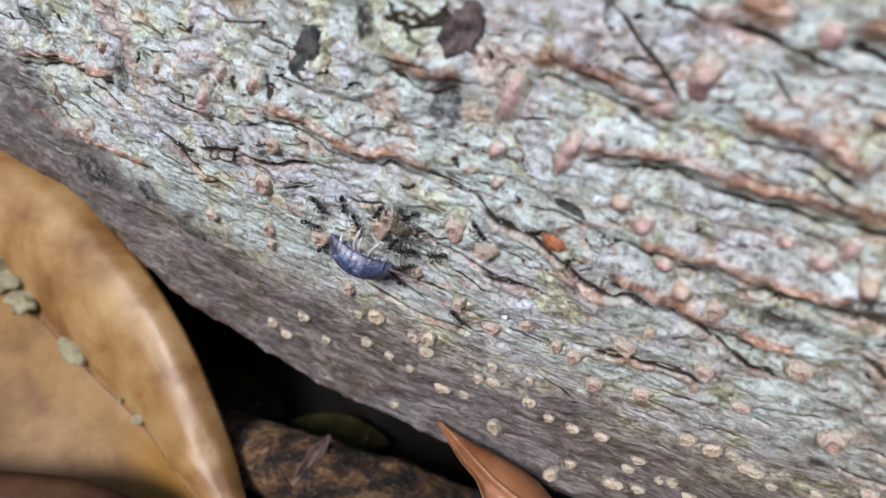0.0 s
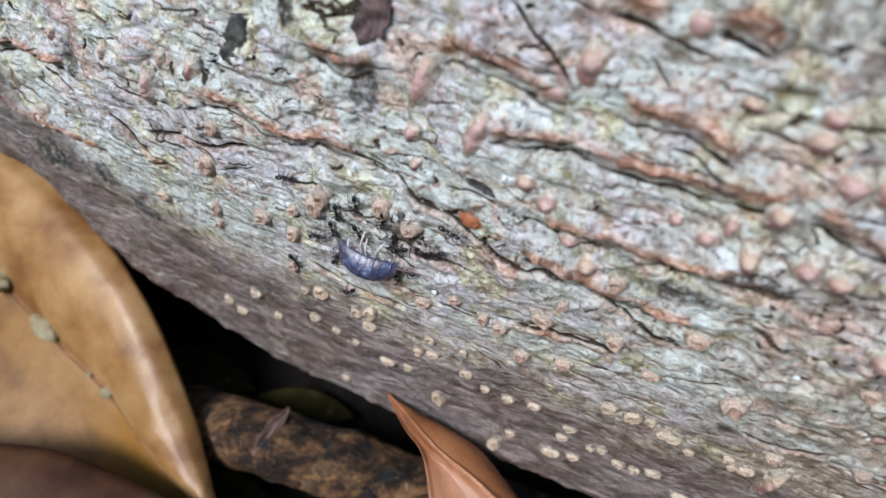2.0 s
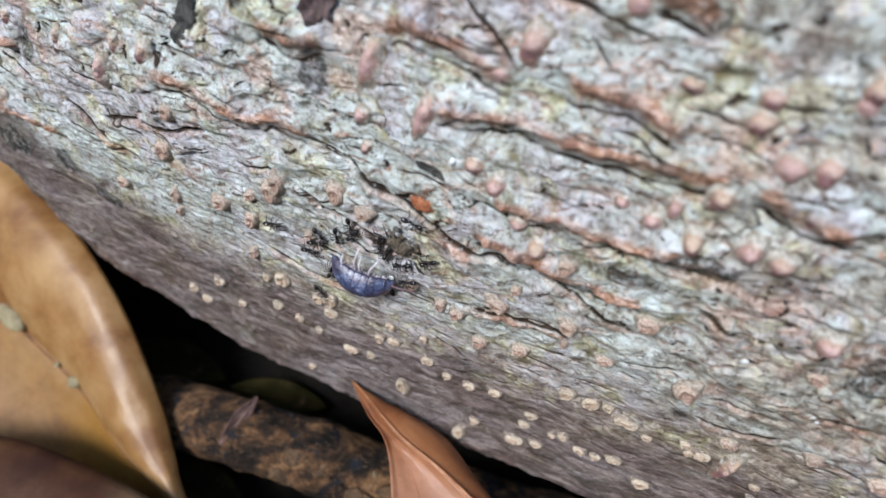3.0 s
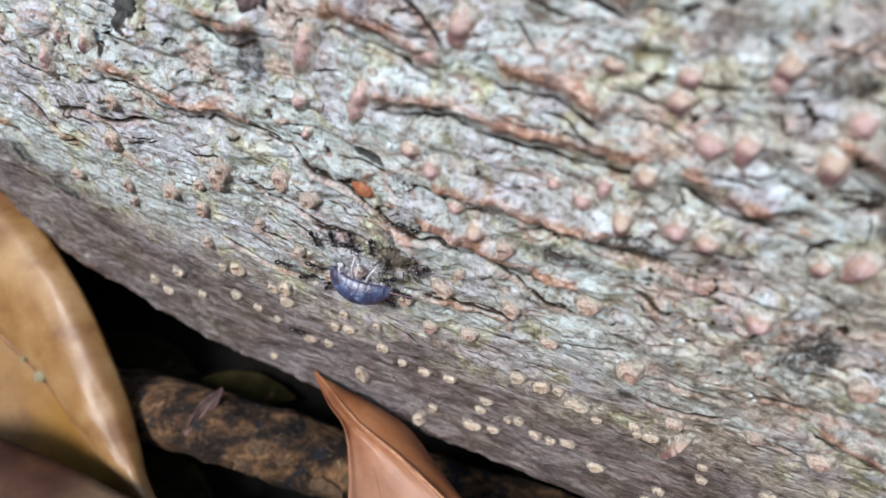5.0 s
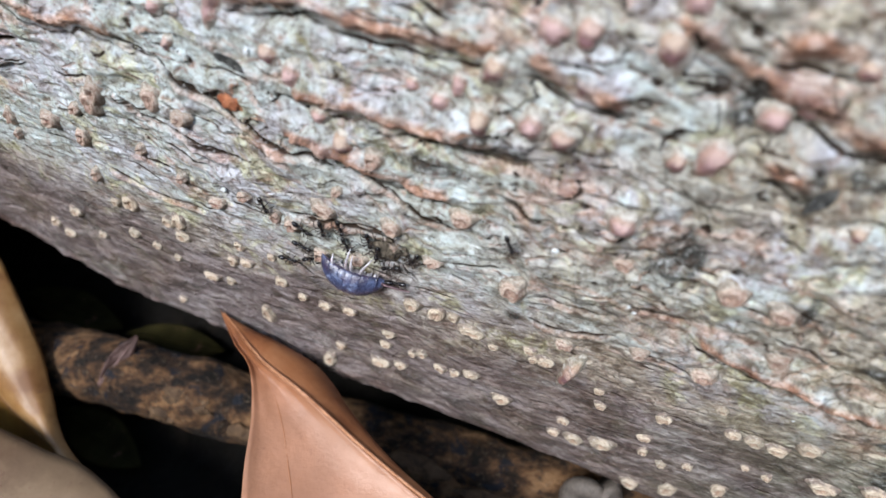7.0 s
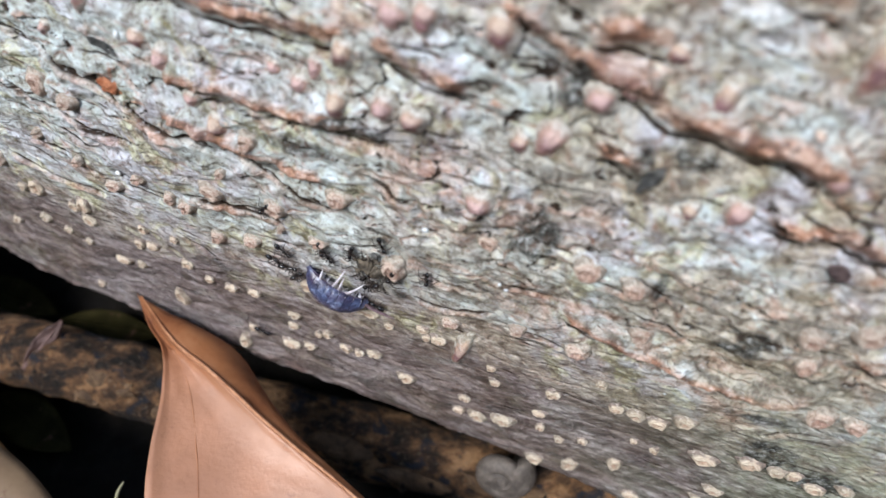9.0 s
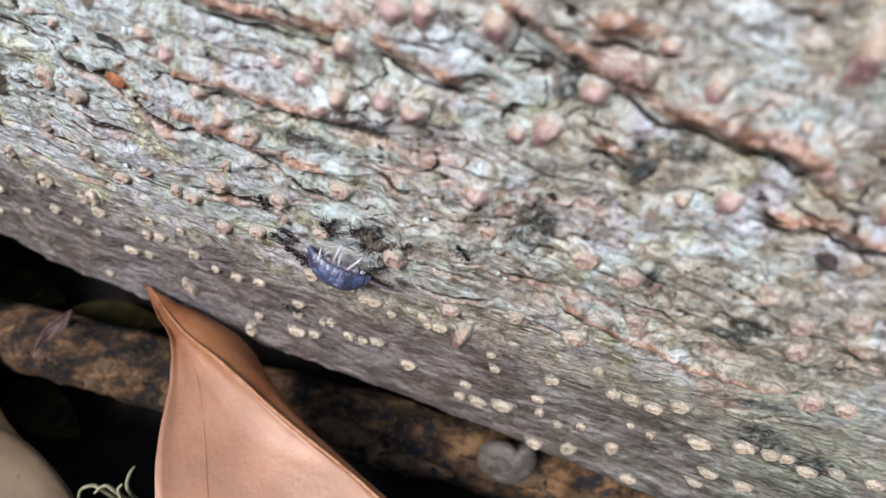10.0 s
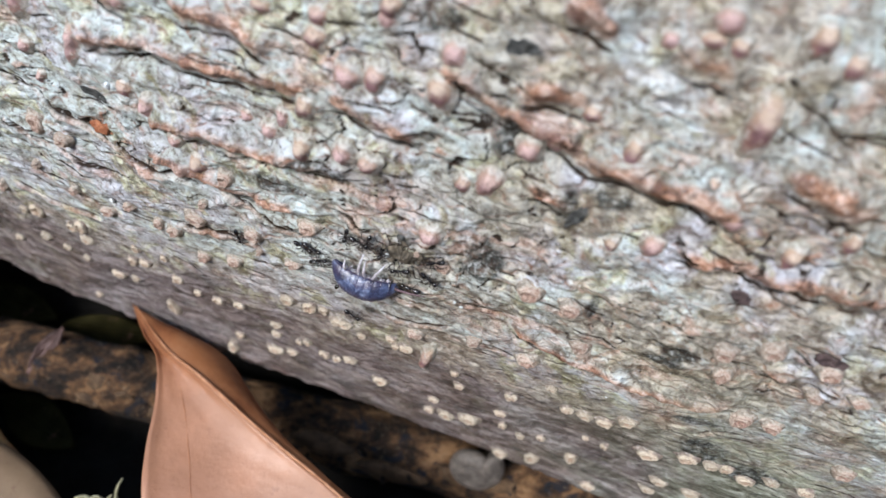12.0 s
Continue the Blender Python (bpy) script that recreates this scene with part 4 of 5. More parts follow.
def lump_mesh(name, seed, material, wide, high):
    """A blunt corky knob of stacked rounded lumps, millimetres across and up."""
    rng = np.random.RandomState(seed)
    rings, sides = 16, 30
    a, b = 0.62 * wide, 0.60 * high
    count = max(1, int(round(high / wide * 1.1)))
    heaps = [(rng.uniform(-0.16, 0.16) * a, (0.62 * (2 * (k + 0.5) / count - 1) + rng.uniform(-0.1, 0.1)) * b, rng.uniform(0.75, 1.15)) for k in range(count)]
    lift = 0.42 * wide
    verts, faces, ring, low = [], [], [], []
    for i in range(rings + 1):
        r = i / rings
        for k in range(sides if i else 1):
            t = 2 * math.pi * k / sides
            c, d = math.cos(t), math.sin(t)
            blunt = (abs(c) ** 2.6 + abs(d) ** 2.6) ** (-1 / 2.6)
            edge = blunt * (1 + 0.26 * noise.noise(Vector((1.4 * c, 1.4 * d, seed))) + 0.14 * noise.noise(Vector((4 * c, 4 * d, seed))))
            x, y = r * edge * c * a, r * edge * d * b
            q = min(1.0, r / 0.84)
            h = 0.55 * lift * (1 - q**2.4) ** 0.7
            h += sum(0.62 * lift * p * max(0.0, 1 - ((x - kx) ** 2 + (y - ky) ** 2) / (0.85 * a * p) ** 2) ** 0.75 for kx, ky, p in heaps) * (1 - q**3)
            h += (0.20 * noise.noise(Vector((1.1 * x, 1.1 * y, seed))) + 0.12 * noise.noise(Vector((2.9 * x, 2.9 * y, seed)))) * (1.15 - r) * min(1.0, 0.4 * wide)
            h += 0.12 * (1 - r) - 0.25 * smooth(0.88, 1.0, r)
            verts.append((x * MM, y * MM, h * MM))
            ring.append(r)
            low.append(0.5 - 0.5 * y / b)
    for k in range(sides):
        faces.append((0, 1 + k, 1 + (k + 1) % sides))
    for i in range(rings - 1):
        for k in range(sides):
            m, n = 1 + i * sides + k, 1 + i * sides + (k + 1) % sides
            faces.append((m, m + sides, n + sides, n))
    me = bpy.data.meshes.new(name)
    me.from_pydata(verts, [], faces)
    me.materials.append(material)
    me.polygons.foreach_set("use_smooth", np.full(len(me.polygons), True))
    for key, data in (("ring", ring), ("low", low)):
        me.attributes.new(key, "FLOAT", "POINT").data.foreach_set("value", np.array(data, np.float32))
    return me


def lenticels():
    rng = np.random.RandomState(12)
    for places, material, split, tall, grow, rise in ((PALE, CORK_PALE, 0.8, 0.0, 1.15, 0.7), (RUSTY, CORK_RUST, 1.3, 0.25, 1.12, 0.9)):
        meshes = [lenticel_mesh("lenticel", 40 + k, material, split * (k % 3) / 2, tall) for k in range(8)]
        for s, z, wide, high in places:
            ob = new("lenticel", meshes[rng.randint(8)])
            ob.parent = trunk
            turn = rng.uniform(-12, 12) - 8 * tall + (180 if rng.rand() < 0.4 and tall == 0 else 0)
            size = 0.5 * grow
            ob.matrix_basis = on_trunk(s, seat(s, z), -0.10) @ pose(0, 0, 0, 0, 0, turn) @ Matrix.Diagonal((wide * size, high * size * 1.15, rise * (0.8 + 0.12 * wide), 1))
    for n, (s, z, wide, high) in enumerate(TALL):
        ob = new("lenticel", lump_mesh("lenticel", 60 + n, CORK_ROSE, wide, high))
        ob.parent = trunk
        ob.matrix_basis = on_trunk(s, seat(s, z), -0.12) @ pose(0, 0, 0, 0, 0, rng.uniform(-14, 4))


lenticels()


# ---- flakes, flecks and scale on the bark ----
def bark_bits():
    def flake(name, s, z, wide, high, turn, thick, material, label, category, seed):
        def place(u, v):
            a = 2 * math.pi * u
            r = (1 + 0.25 * np.cos(2 * a + seed) + 0.9 * (layers(2 * np.cos(a) + 9, 2 * np.sin(a) + 9, seed, 4, 0.6) - 0.5)) * v
            x, y = wide / 2 * r * np.cos(a), high / 2 * r * np.sin(a)
            return np.stack([x, y, 0.35 + 0.09 * x * x / wide + 0.8 * (layers(x / 1.3 + 9, y / 1.3 + 9, seed, 3) - 0.5) + 0.15 * v], -1)

        ob = sheet(name, place, 61, 9, thick, material, None, "")
        ob.matrix_world = LOG @ on_trunk(s, seat(s, z), 0.0, turn)
        tagged(ob, label, category)

    flake("bark_flake", -61.4, 99.5, 4.6, 6.0, -18, 0.25, CHAR, "charcoal-dark loose flake stuck on the grey bark", "bark flake", 3)
    flake("bark_flake", -40.3, 107.8, 5.0, 6.0, 10, 0.25, UMBER, "purplish-brown loose flake on the upper bark", "bark flake", 5)
    flake("bark_flake", -22.9, 92.5, 3.2, 1.6, -20, 0.3, CHAR, "small dark flake lying on the bark", "bark flake", 6)
    flake("bark_flake", 84.3, 85.1, 3.6, 2.4, 0, 0.3, UMBER, "round brown flake on pale bark", "bark flake", 7)
    flake("bark_flake", 70.2, 91.5, 2.6, 2.0, 0, 0.3, UMBER, "round brown flake on pale bark", "bark flake", 8)
    flake("bark_flake", 36.7, 112.3, 3.4, 2.2, -15, 0.3, CHAR, "small dark flake on the upper bark", "bark flake", 11)
    flake("bark_flake", 47.8, 96.2, 1.3, 4.2, -20, 0.3, CHAR, "small dark flake on the upper bark", "bark flake", 12)
    orange = part("orange_scale", blob(1.8, 1.0, 0.7, 0, 0, 0.3, 0.7, 4, 20, 14), ORANGE, None)
    orange.matrix_world = LOG @ on_trunk(-23.6, 86.2, 0.2, -8)
    tagged(orange, "bright orange lump of resin beside a crack in the bark", "resin lump")
    for n, (s, z, r) in enumerate(((-27.9, 68.9, 0.55), (23.2, 78.9, 0.5), (35.6, 71.7, 0.35), (-19.9, 94.4, 0.6), (34.6, 73.1, 0.3), (62.0, 60.0, 0.25))):
        fleck = part("white_fleck", blob(r, r * 0.8, r * 0.5, 0, 0, 0.15, 0.5, n), WHITE, None)
        fleck.matrix_world = LOG @ on_trunk(s, z, 0.15, 30 * n)
        tagged(fleck, "tiny bluish-white fleck stuck to the bark", "fleck", "white flecks on the bark")


bark_bits()


# ---- ground ----
def ground_height(x, y):
    """Metres: a dark hollow under the trunk, a bank of litter towards the open side."""
    X, Y = x * 1000, y * 1000
    line = Y - (40 - 0.364 * (X - 36))
    h = -20 + 0 * X
    h = h + 14 * smooth(-30, -75, line) + 8 * smooth(-45, -70, X) * smooth(-10, -40, line)
    h = h + 16 * smooth(90, 220, line)
    near = np.exp(-((X / 400) ** 2 + (Y / 400) ** 2))
    h = h + near * (9 * (layers(X / 22 + 50, Y / 22 + 50, 101, 4) - 0.5) + 3 * (layers(X / 4 + 90, Y / 4 + 90, 111, 3) - 0.5))
    far = 1 - near
    return (h + far * 40 * (layers(X / 1500 + 60, Y / 1500 + 60, 121, 3) - 0.5)) * MM


def build_ground():
    x = stretch(-60000, -230, 230, 60000, 2.0, 40)
    y = stretch(-60000, -150, 230, 60000, 2.0, 40)
    X, Y = np.meshgrid(x * MM, y * MM, indexing="ij")
    Z = ground_height(X, Y)
    nx, ny = X.shape
    i, j = np.meshgrid(np.arange(nx - 1), np.arange(ny - 1), indexing="ij")
    quads = np.stack([i * ny + j, (i + 1) * ny + j, (i + 1) * ny + j + 1, i * ny + j + 1], -1).reshape(-1, 4)
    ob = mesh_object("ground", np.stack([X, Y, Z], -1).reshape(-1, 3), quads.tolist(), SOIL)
    tagged(ob, "dark soil with crumbs of rotten litter, blackened to deepen the hollow's shade", "ground", "", "structure")


build_ground()


def low_sky_wall():
    """Unseen dark-green wall, added all round to block the low sky; open overhead."""
    n = 140
    verts, faces = [], []
    rng = np.random.RandomState(6)
    for i in range(n):
        a = 2 * math.pi * i / n
        for k, (r, z) in enumerate(((3.2, -0.3), (3.0, 0.8), (2.7, 1.9), (2.5, 2.8), (2.9, 3.3))):
            q = r * (1 + 0.10 * rng.uniform(-1, 1))
            verts.append((q * math.cos(a), q * math.sin(a), z * (1 + 0.12 * rng.uniform(-1, 1))))
    for i in range(n):
        for k in range(4):
            a, b = i * 5 + k, ((i + 1) % n) * 5 + k
            faces.append((a, b, b + 1, a + 1))
    ob = mesh_object("backdrop", verts, faces, SKY_WALL)
    tagged(ob, "unseen dark green wall all round, added to block the low sky", "undergrowth", "", "structure")


low_sky_wall()


# ---- big ochre leaf folded along its midrib ----
def ochre_leaf():
    mid = [(-29, 17, 5), (-42, 28, 6), (-55.5, 39.4, 6.5), (-70.7, 55.3, 5.4), (-90, 71.3, 8), (-116, 94, 12), (-150, 121, 15), (-185, 142, 10)]
    rim = [(-28, 16, 6), (-39, 27, 8), (-44, 38, 10), (-48, 48, 13), (-55, 62, 20), (-64, 76, 26), (-78, 92, 30), (-97, 109, 32), (-126, 129, 32), (-160, 144, 26), (-187, 146, 12)]
    low = [(-29, 16, 4), (-48, 18, 0), (-66, 20, -3), (-95, 28, -2), (-125, 48, 2), (-160, 82, 6), (-186, 132, 8)]
    leaf = thing("fallen_leaf", pose(0, 0, 0), "large glossy ochre leaf folded up along its midrib", "leaf")

    def outer(u, v):
        a, b = spline(mid, u), spline(rim, u)
        k = v[..., None]
        swell = np.sin(math.pi * np.clip(v, 0, 1)) ** 0.8 * np.interp(u, [0, 0.12, 0.35, 1], [0.1, 1.2, 4.5, 7.0])
        p = a + (b - a) * k + swell[..., None] * np.array([-0.30, -0.45, 0.75])
        p = p + (0.8 * (layers(u * 14 + 3, v * 3 + 3, 131, 3) - 0.5))[..., None] * np.array([0, -0.5, 0.8])
        roll = smooth(0.86, 1.0, v)[..., None]
        return p + roll * np.array([0.6, 1.0, -1.6])

    def inner(u, v):
        a, b = spline(mid, u), spline(low, u)
        k = v[..., None]
        sink = -3.5 * np.sin(math.pi * v) * np.interp(u, [0, 0.2, 1], [0.1, 1, 1])
        return a + (b - a) * k + sink[..., None] * np.array([0, 0, 1.0]) + (0.7 * (layers(u * 12 + 40, v * 5 + 8, 141, 3) - 0.5))[..., None] * np.array([0, 0, 1.0])

    sheet("blade", outer, 110, 34, 0.7, LEAF_OCHRE, leaf, "upturned glossy half of the blade")
    sheet("blade", inner, 90, 30, 0.7, LEAF_GOLD, leaf, "flat golden half of the blade")
    v, f = tube([(x, y, z + 0.4) for x, y, z in mid], [0.4, 0.6, 0.8, 1.0, 1.4], 8, 60)
    mesh_object("midrib", v, f, RIB, leaf, "brown sunken midrib")


ochre_leaf()


def grit():
    """Small pale lumps lodged along the folded leaf's midrib."""
    for x, y, z, rx, ry, rz, turn, label in (
        (-89.9, 71.2, 11.6, 5.4, 2.6, 1.9, -42, "oval grey-green seed lodged on the leaf's midrib"),
        (-70.8, 55.4, 8.4, 1.9, 1.6, 1.4, 0, "tiny pale seed lodged on the leaf's midrib"),
        (-104.5, 83.5, 14.5, 4.4, 2.8, 2.2, -35, "crumb of grey lichen in the leaf's fold"),
        (-109.5, 88.0, 15.5, 4.2, 3.0, 2.4, 10, "crumb of grey lichen in the leaf's fold"),
        (-113.5, 92.5, 16.5, 3.6, 2.8, 2.2, 40, "crumb of grey lichen in the leaf's fold"),
        (-76.5, 59.8, 8.4, 0.8, 0.6, 0.5, 0, "tiny pale crumb on the leaf's midrib"),
    ):
        ob = part("seed" if "seed" in label else "crumb", blob(rx, ry, rz, 0, 0, 0, 0.9 if "crumb" in label else 0.1, int(-x)), STONE, None)
        ob.matrix_world = pose(x * MM, y * MM, z * MM, 0, 0, turn)
        tagged(ob, label, "seed" if "seed" in label else "crumb")


grit()


# ---- rose-brown folded leaf standing up before the trunk ----
def rose_leaf():
    left = [(-1.4, 47.2, 30.4), (2.8, 39.4, 31), (6.6, 33.7, 32), (8.2, 24, 33), (8.2, 13.2, 34), (9.2, 3.5, 34), (13, -18, 30), (22, -45, 14), (34, -62, -4)]
    crest = [(-1.2, 46.8, 30.5), (4.9, 39.2, 32.6), (9.6, 33.8, 33.4), (17.8, 27.2, 33.2), (26.0, 19.6, 32.2), (36.2, 11.0, 31), (46.0, 2.8, 30), (62, -14, 24), (68, -42, 10), (58, -60, -4)]
    back = [(-1.1, 46.6, 30.2), (5.2, 42.8, 29.5), (9.5, 40.8, 29), (17.0, 36.8, 27), (21.0, 33.0, 25), (24.4, 27.6, 25), (30.5, 18.6, 26), (37.2, 11.2, 27), (46.5, 2.6, 26.5), (61, -14, 20), (67, -42, 6), (57.5, -60, -5)]
    leaf = thing("fallen_leaf", pose(0, 0, 0), "rose-brown dry leaf with a pointed tip, folded along one side", "leaf")

    def front(u, v):
        a, b = spline(left, u), spline(crest, u)
        dip = -2.0 * np.sin(math.pi * v) * np.interp(u, [0, 0.25, 0.6, 1], [0, 0.5, 1.2, 1])
        lip = 0.9 * np.exp(-((v / 0.05) ** 2)) + 0.5 * np.exp(-(((1 - v) / 0.04) ** 2))
        wave = 0.5 * (layers(u * 16 + 2, v * 5 + 2, 151, 3) - 0.5)
        return a + (b - a) * v[..., None] + (dip + lip * np.clip(u * 8, 0, 1) + wave)[..., None] * np.array([0, -0.35, 0.93])

    def flap(u, v):
        a, b = spline(crest, u), spline(back, u)
        bow = 1.4 * np.sin(math.pi * v) * np.clip(u * 5, 0, 1)
        return a + (b - a) * v[..., None] + bow[..., None] * np.array([0.3, 0.6, 0.5])

    sheet("blade", front, 90, 30, 0.45, LEAF_ROSE, leaf, "pale rose-brown front of the blade")
    sheet("blade", flap, 80, 18, 0.45, LEAF_FLAP, leaf, "folded-back half of the blade, in shade")
    v, f = tube([tuple(q) for q in front(np.linspace(0.01, 0.97, 14), np.ones(14)) + np.array([0.22, 0.30, -0.12])], [0.14, 0.34, 0.36, 0.36], 7, 60)
    mesh_object("rim", v, f, LEAF_RIM, leaf, "rounded paler fold along the blade")
    uu = np.linspace(0.20, 0.98, 12)
    line = front(uu, 0.30 + 0.10 * np.sin(6 * uu)) + np.array([0, -0.08, 0.22])
    v, f = tube([tuple(p) for p in line], [0.05, 0.09, 0.11, 0.14], 6, 50)
    mesh_object("midrib", v, f, LEAF_FLAP, leaf, "thin darker vein line")


rose_leaf()


# ---- tan leaf at the open side, and litter in the hollow ----
def tan_leaf():
    edge = [(-150, 48, 12), (-110, 43, 15), (-89, 41, 17), (-76, 39.5, 17), (-63, 35.4, 17), (-50, 30, 17), (-38, 24.5, 17), (-27, 19.5, 17), (-14.5, 7.5, 16), (-4, -12, 10), (2, -30, 2)]
    outer = [(-152, 20, 2), (-120, -8, 4), (-95, -22, 6), (-75, -30, 7), (-58, -36, 7), (-42, -40, 6), (-30, -42, 4), (-20, -42, 2), (-12, -42, 0), (-5, -40, -2), (1, -36, -3)]
    leaf = thing("fallen_leaf", pose(0, 0, 0), "curled tan-brown dry leaf with dark stains, lying on the litter", "leaf")

    def blade(u, v):
        a, b = spline(edge, u), spline(outer, u)
        arch = 5.0 * np.sin(math.pi * v) + 1.2 * (layers(u * 12 + 5, v * 5 + 5, 161, 3) - 0.5) - 1.5 * np.exp(-((v / 0.05) ** 2))
        return a + (b - a) * v[..., None] + arch[..., None] * np.array([0, 0, 1.0])

    sheet("blade", blade, 90, 30, 0.5, LEAF_BROWN, leaf)
    uu = np.linspace(0.02, 0.98, 12)
    v, f = tube([tuple(p) for p in blade(uu, 0.42 + 0 * uu) + np.array([0, 0, 0.25])], [0.9, 0.7, 0.3], 8, 50)
    mesh_object("midrib", v, f, RIB, leaf, "brown raised midrib")


def litter_leaf(label, x, y, z, length, wide, turn, tilt, lean, material, seed):
    leaf = thing("litter_leaf", pose(x * MM, y * MM, z * MM, lean, tilt, turn), label, "leaf")

    def blade(u, v):
        w = wide * np.sin(math.pi * np.clip(u, 0.01, 0.99)) ** 0.8
        px, py = length * (u - 0.5), w * (v - 0.5)
        pz = 0.16 * length * (0.25 - (u - 0.5) ** 2) + 0.10 * np.abs(py) + 1.2 * (layers(u * 7 + seed, v * 4 + seed, 171, 3) - 0.5)
        return np.stack([px, py, pz], -1)

    sheet("blade", blade, 40, 16, 0.4, material, leaf)
    v, f = tube([(length * (k / 6 - 0.5), 0, 0.16 * length * (0.25 - (k / 6 - 0.5) ** 2) + 0.25) for k in range(7)], [0.6, 0.45, 0.2], 6, 16)
    mesh_object("midrib", v, f, material, leaf)


tan_leaf()
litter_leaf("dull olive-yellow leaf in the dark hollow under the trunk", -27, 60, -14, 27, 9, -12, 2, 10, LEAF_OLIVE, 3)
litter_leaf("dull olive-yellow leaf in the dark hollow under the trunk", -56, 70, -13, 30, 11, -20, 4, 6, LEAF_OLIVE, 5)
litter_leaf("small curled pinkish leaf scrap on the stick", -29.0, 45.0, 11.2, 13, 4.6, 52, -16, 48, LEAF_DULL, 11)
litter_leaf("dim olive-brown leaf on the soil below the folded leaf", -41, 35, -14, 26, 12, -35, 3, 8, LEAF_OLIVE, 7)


# ---- fallen stick under the trunk ----
def fallen_stick():
    axis = [(-80, 64, -12), (-58, 54.5, -4), (-28, 44, 3.0), (1, 35.5, -0.5), (30, 28, -4.5), (70, 17, -10.5), (115, 5, -13), (160, -9, -14)]
    steps, sides = 170, 30
    c = spline(axis, np.linspace(0, 1, steps))
    radius = np.interp(np.linspace(0, 1, steps), [0, 0.4, 1], [7.9, 8.2, 9.0])
    verts, faces = [], []
    for i in range(steps):
        d = Vector(c[min(i + 1, steps - 1)] - c[max(i - 1, 0)]).normalized()
        u = (Vector((0, 0, 1)) - d * d.z).normalized()
        w = d.cross(u)
        for k in range(sides):
            a = 2 * math.pi * k / sides
            lump = 3.0 * (layers(np.array([i * 0.13 + 3]), np.array([3 + k / sides * 8.0 if k < sides / 2 else 3 + (sides - k) / sides * 8.0]), 181, 4)[0] - 0.5)
            knot = 1.2 * max(0, 1 - abs(i - 62) / 5) + 1.0 * max(0, 1 - abs(i - 104) / 4)
            verts.append((Vector(c[i]) + float(radius[i] + lump + knot) * (math.cos(a) * u + math.sin(a) * w)) * MM)
    for i in range(steps - 1):
        for k in range(sides):
            faces.append((i * sides + k, i * sides + (k + 1) % sides, (i + 1) * sides + (k + 1) % sides, (i + 1) * sides + k))
    faces += [tuple(range(sides))[::-1], tuple(range((steps - 1) * sides, steps * sides))]
    ob = mesh_object("fallen_stick", verts, faces, STICK)
    tagged(ob, "rotten brown stick with blackened patches, in the hollow under the trunk", "stick")
    def rind(t0, long, a0, arc, lift, seed):
        def place(u, v):
            t = t0 + long * (u - 0.5) * (1 + 0.12 * np.sin(5 * v + seed) + 0.25 * (layers(v * 6 + seed, u * 0 + seed, 193, 2) - 0.5))
            a = np.radians(a0 + arc * (v - 0.5) * (1 + 0.35 * (layers(u * 7 + seed, v * 0 + seed, 195, 2) - 0.5)) * np.sin(math.pi * np.clip(u, 0.06, 0.94)) ** 0.5)
            p = spline(axis, t)
            r = np.interp(t, [0, 0.4, 1], [7.9, 8.2, 9.0]) + lift + 1.2 * (layers(u * 5 + seed, v * 4 + seed, 191, 3) - 0.5) - 1.0 * (2 * np.abs(v - 0.5)) ** 4
            return np.stack([p[..., 0] + 0.2 * r * np.sin(a) * 0, p[..., 1] - r * np.sin(a), p[..., 2] + r * np.cos(a)], -1)

        sheet("bark_patch", place, 22, 12, 0.7, PATCH, ob, "ragged orange-brown patch of rind")

    for n, (t0, long, a0, arc) in enumerate(((0.36, 0.05, 25, 50), (0.42, 0.04, 60, 40), (0.47, 0.06, 30, 40), (0.53, 0.04, 65, 45), (0.60, 0.05, 35, 50), (0.66, 0.05, 60, 40), (0.73, 0.06, 30, 45), (0.33, 0.03, 70, 36), (0.80, 0.05, 50, 45))):
        rind(t0, long, a0, arc, 0.6, n + 2)
    rng = np.random.RandomState(8)
    for n in range(34):
        t = rng.uniform(0.12, 0.85)
        p = spline(axis, np.array(t))
        a = radians(rng.uniform(-15, 75))
        r = np.interp(t, [0, 0.4, 1], [7.9, 8.2, 9.0])
        q = Vector(p) + Vector((0, -math.sin(a), math.cos(a))) * float(r + 0.2)
        k = rng.uniform(0.5, 1.5) * (1.0 if n % 9 else 0.4)
        crumb = part("wood_crumb", blob(k * 1.5, k, k * 0.5, 0, 0, 0, 0.5, n, 8, 6), STICK if n % 9 else STONE, None)
        crumb.matrix_world = pose(q.x * MM, q.y * MM, q.z * MM, 45, 0, rng.uniform(0, 180))
        tagged(crumb, "crumb of rotten wood on the stick", "crumb", "crumbs on the stick")


fallen_stick()


# ---- snail shell, tendrils, rootlet ----
def snail_shell():
    turns, steps, sides = 3.2, 150, 14
    verts, faces = [], []
    for i in range(steps):
        t = i / (steps - 1)
        a = 2 * math.pi * turns * t
        grow = 0.10 + 0.90 * t**1.5
        c = Vector((4.3 * grow * math.cos(a), 4.3 * grow * math.sin(a), 3.6 * (1 - grow)))
        outw, r = Vector((math.cos(a), math.sin(a), 0)), 3.35 * grow + 0.15
        for k in range(sides):
            b = 2 * math.pi * k / sides
            rib = 1 + 0.02 * math.sin(a * 22)
            verts.append((c + r * rib * (math.cos(b) * outw + 0.92 * math.sin(b) * Vector((0, 0, 1)))) * MM)
    for i in range(steps - 1):
        for k in range(sides):
            faces.append((i * sides + k, (i + 1) * sides + k, (i + 1) * sides + (k + 1) % sides, i * sides + (k + 1) % sides))
    faces += [tuple(range(sides)), tuple(range((steps - 1) * sides, steps * sides))[::-1]]
    ob = mesh_object("snail_shell", verts, faces, SNAIL)
    ob.matrix_world = pose(0.0739, 0.0135, 0.0045, 58, 12, -30)
    tagged(ob, "weathered grey-brown spiral snail shell resting on the stick", "snail shell")


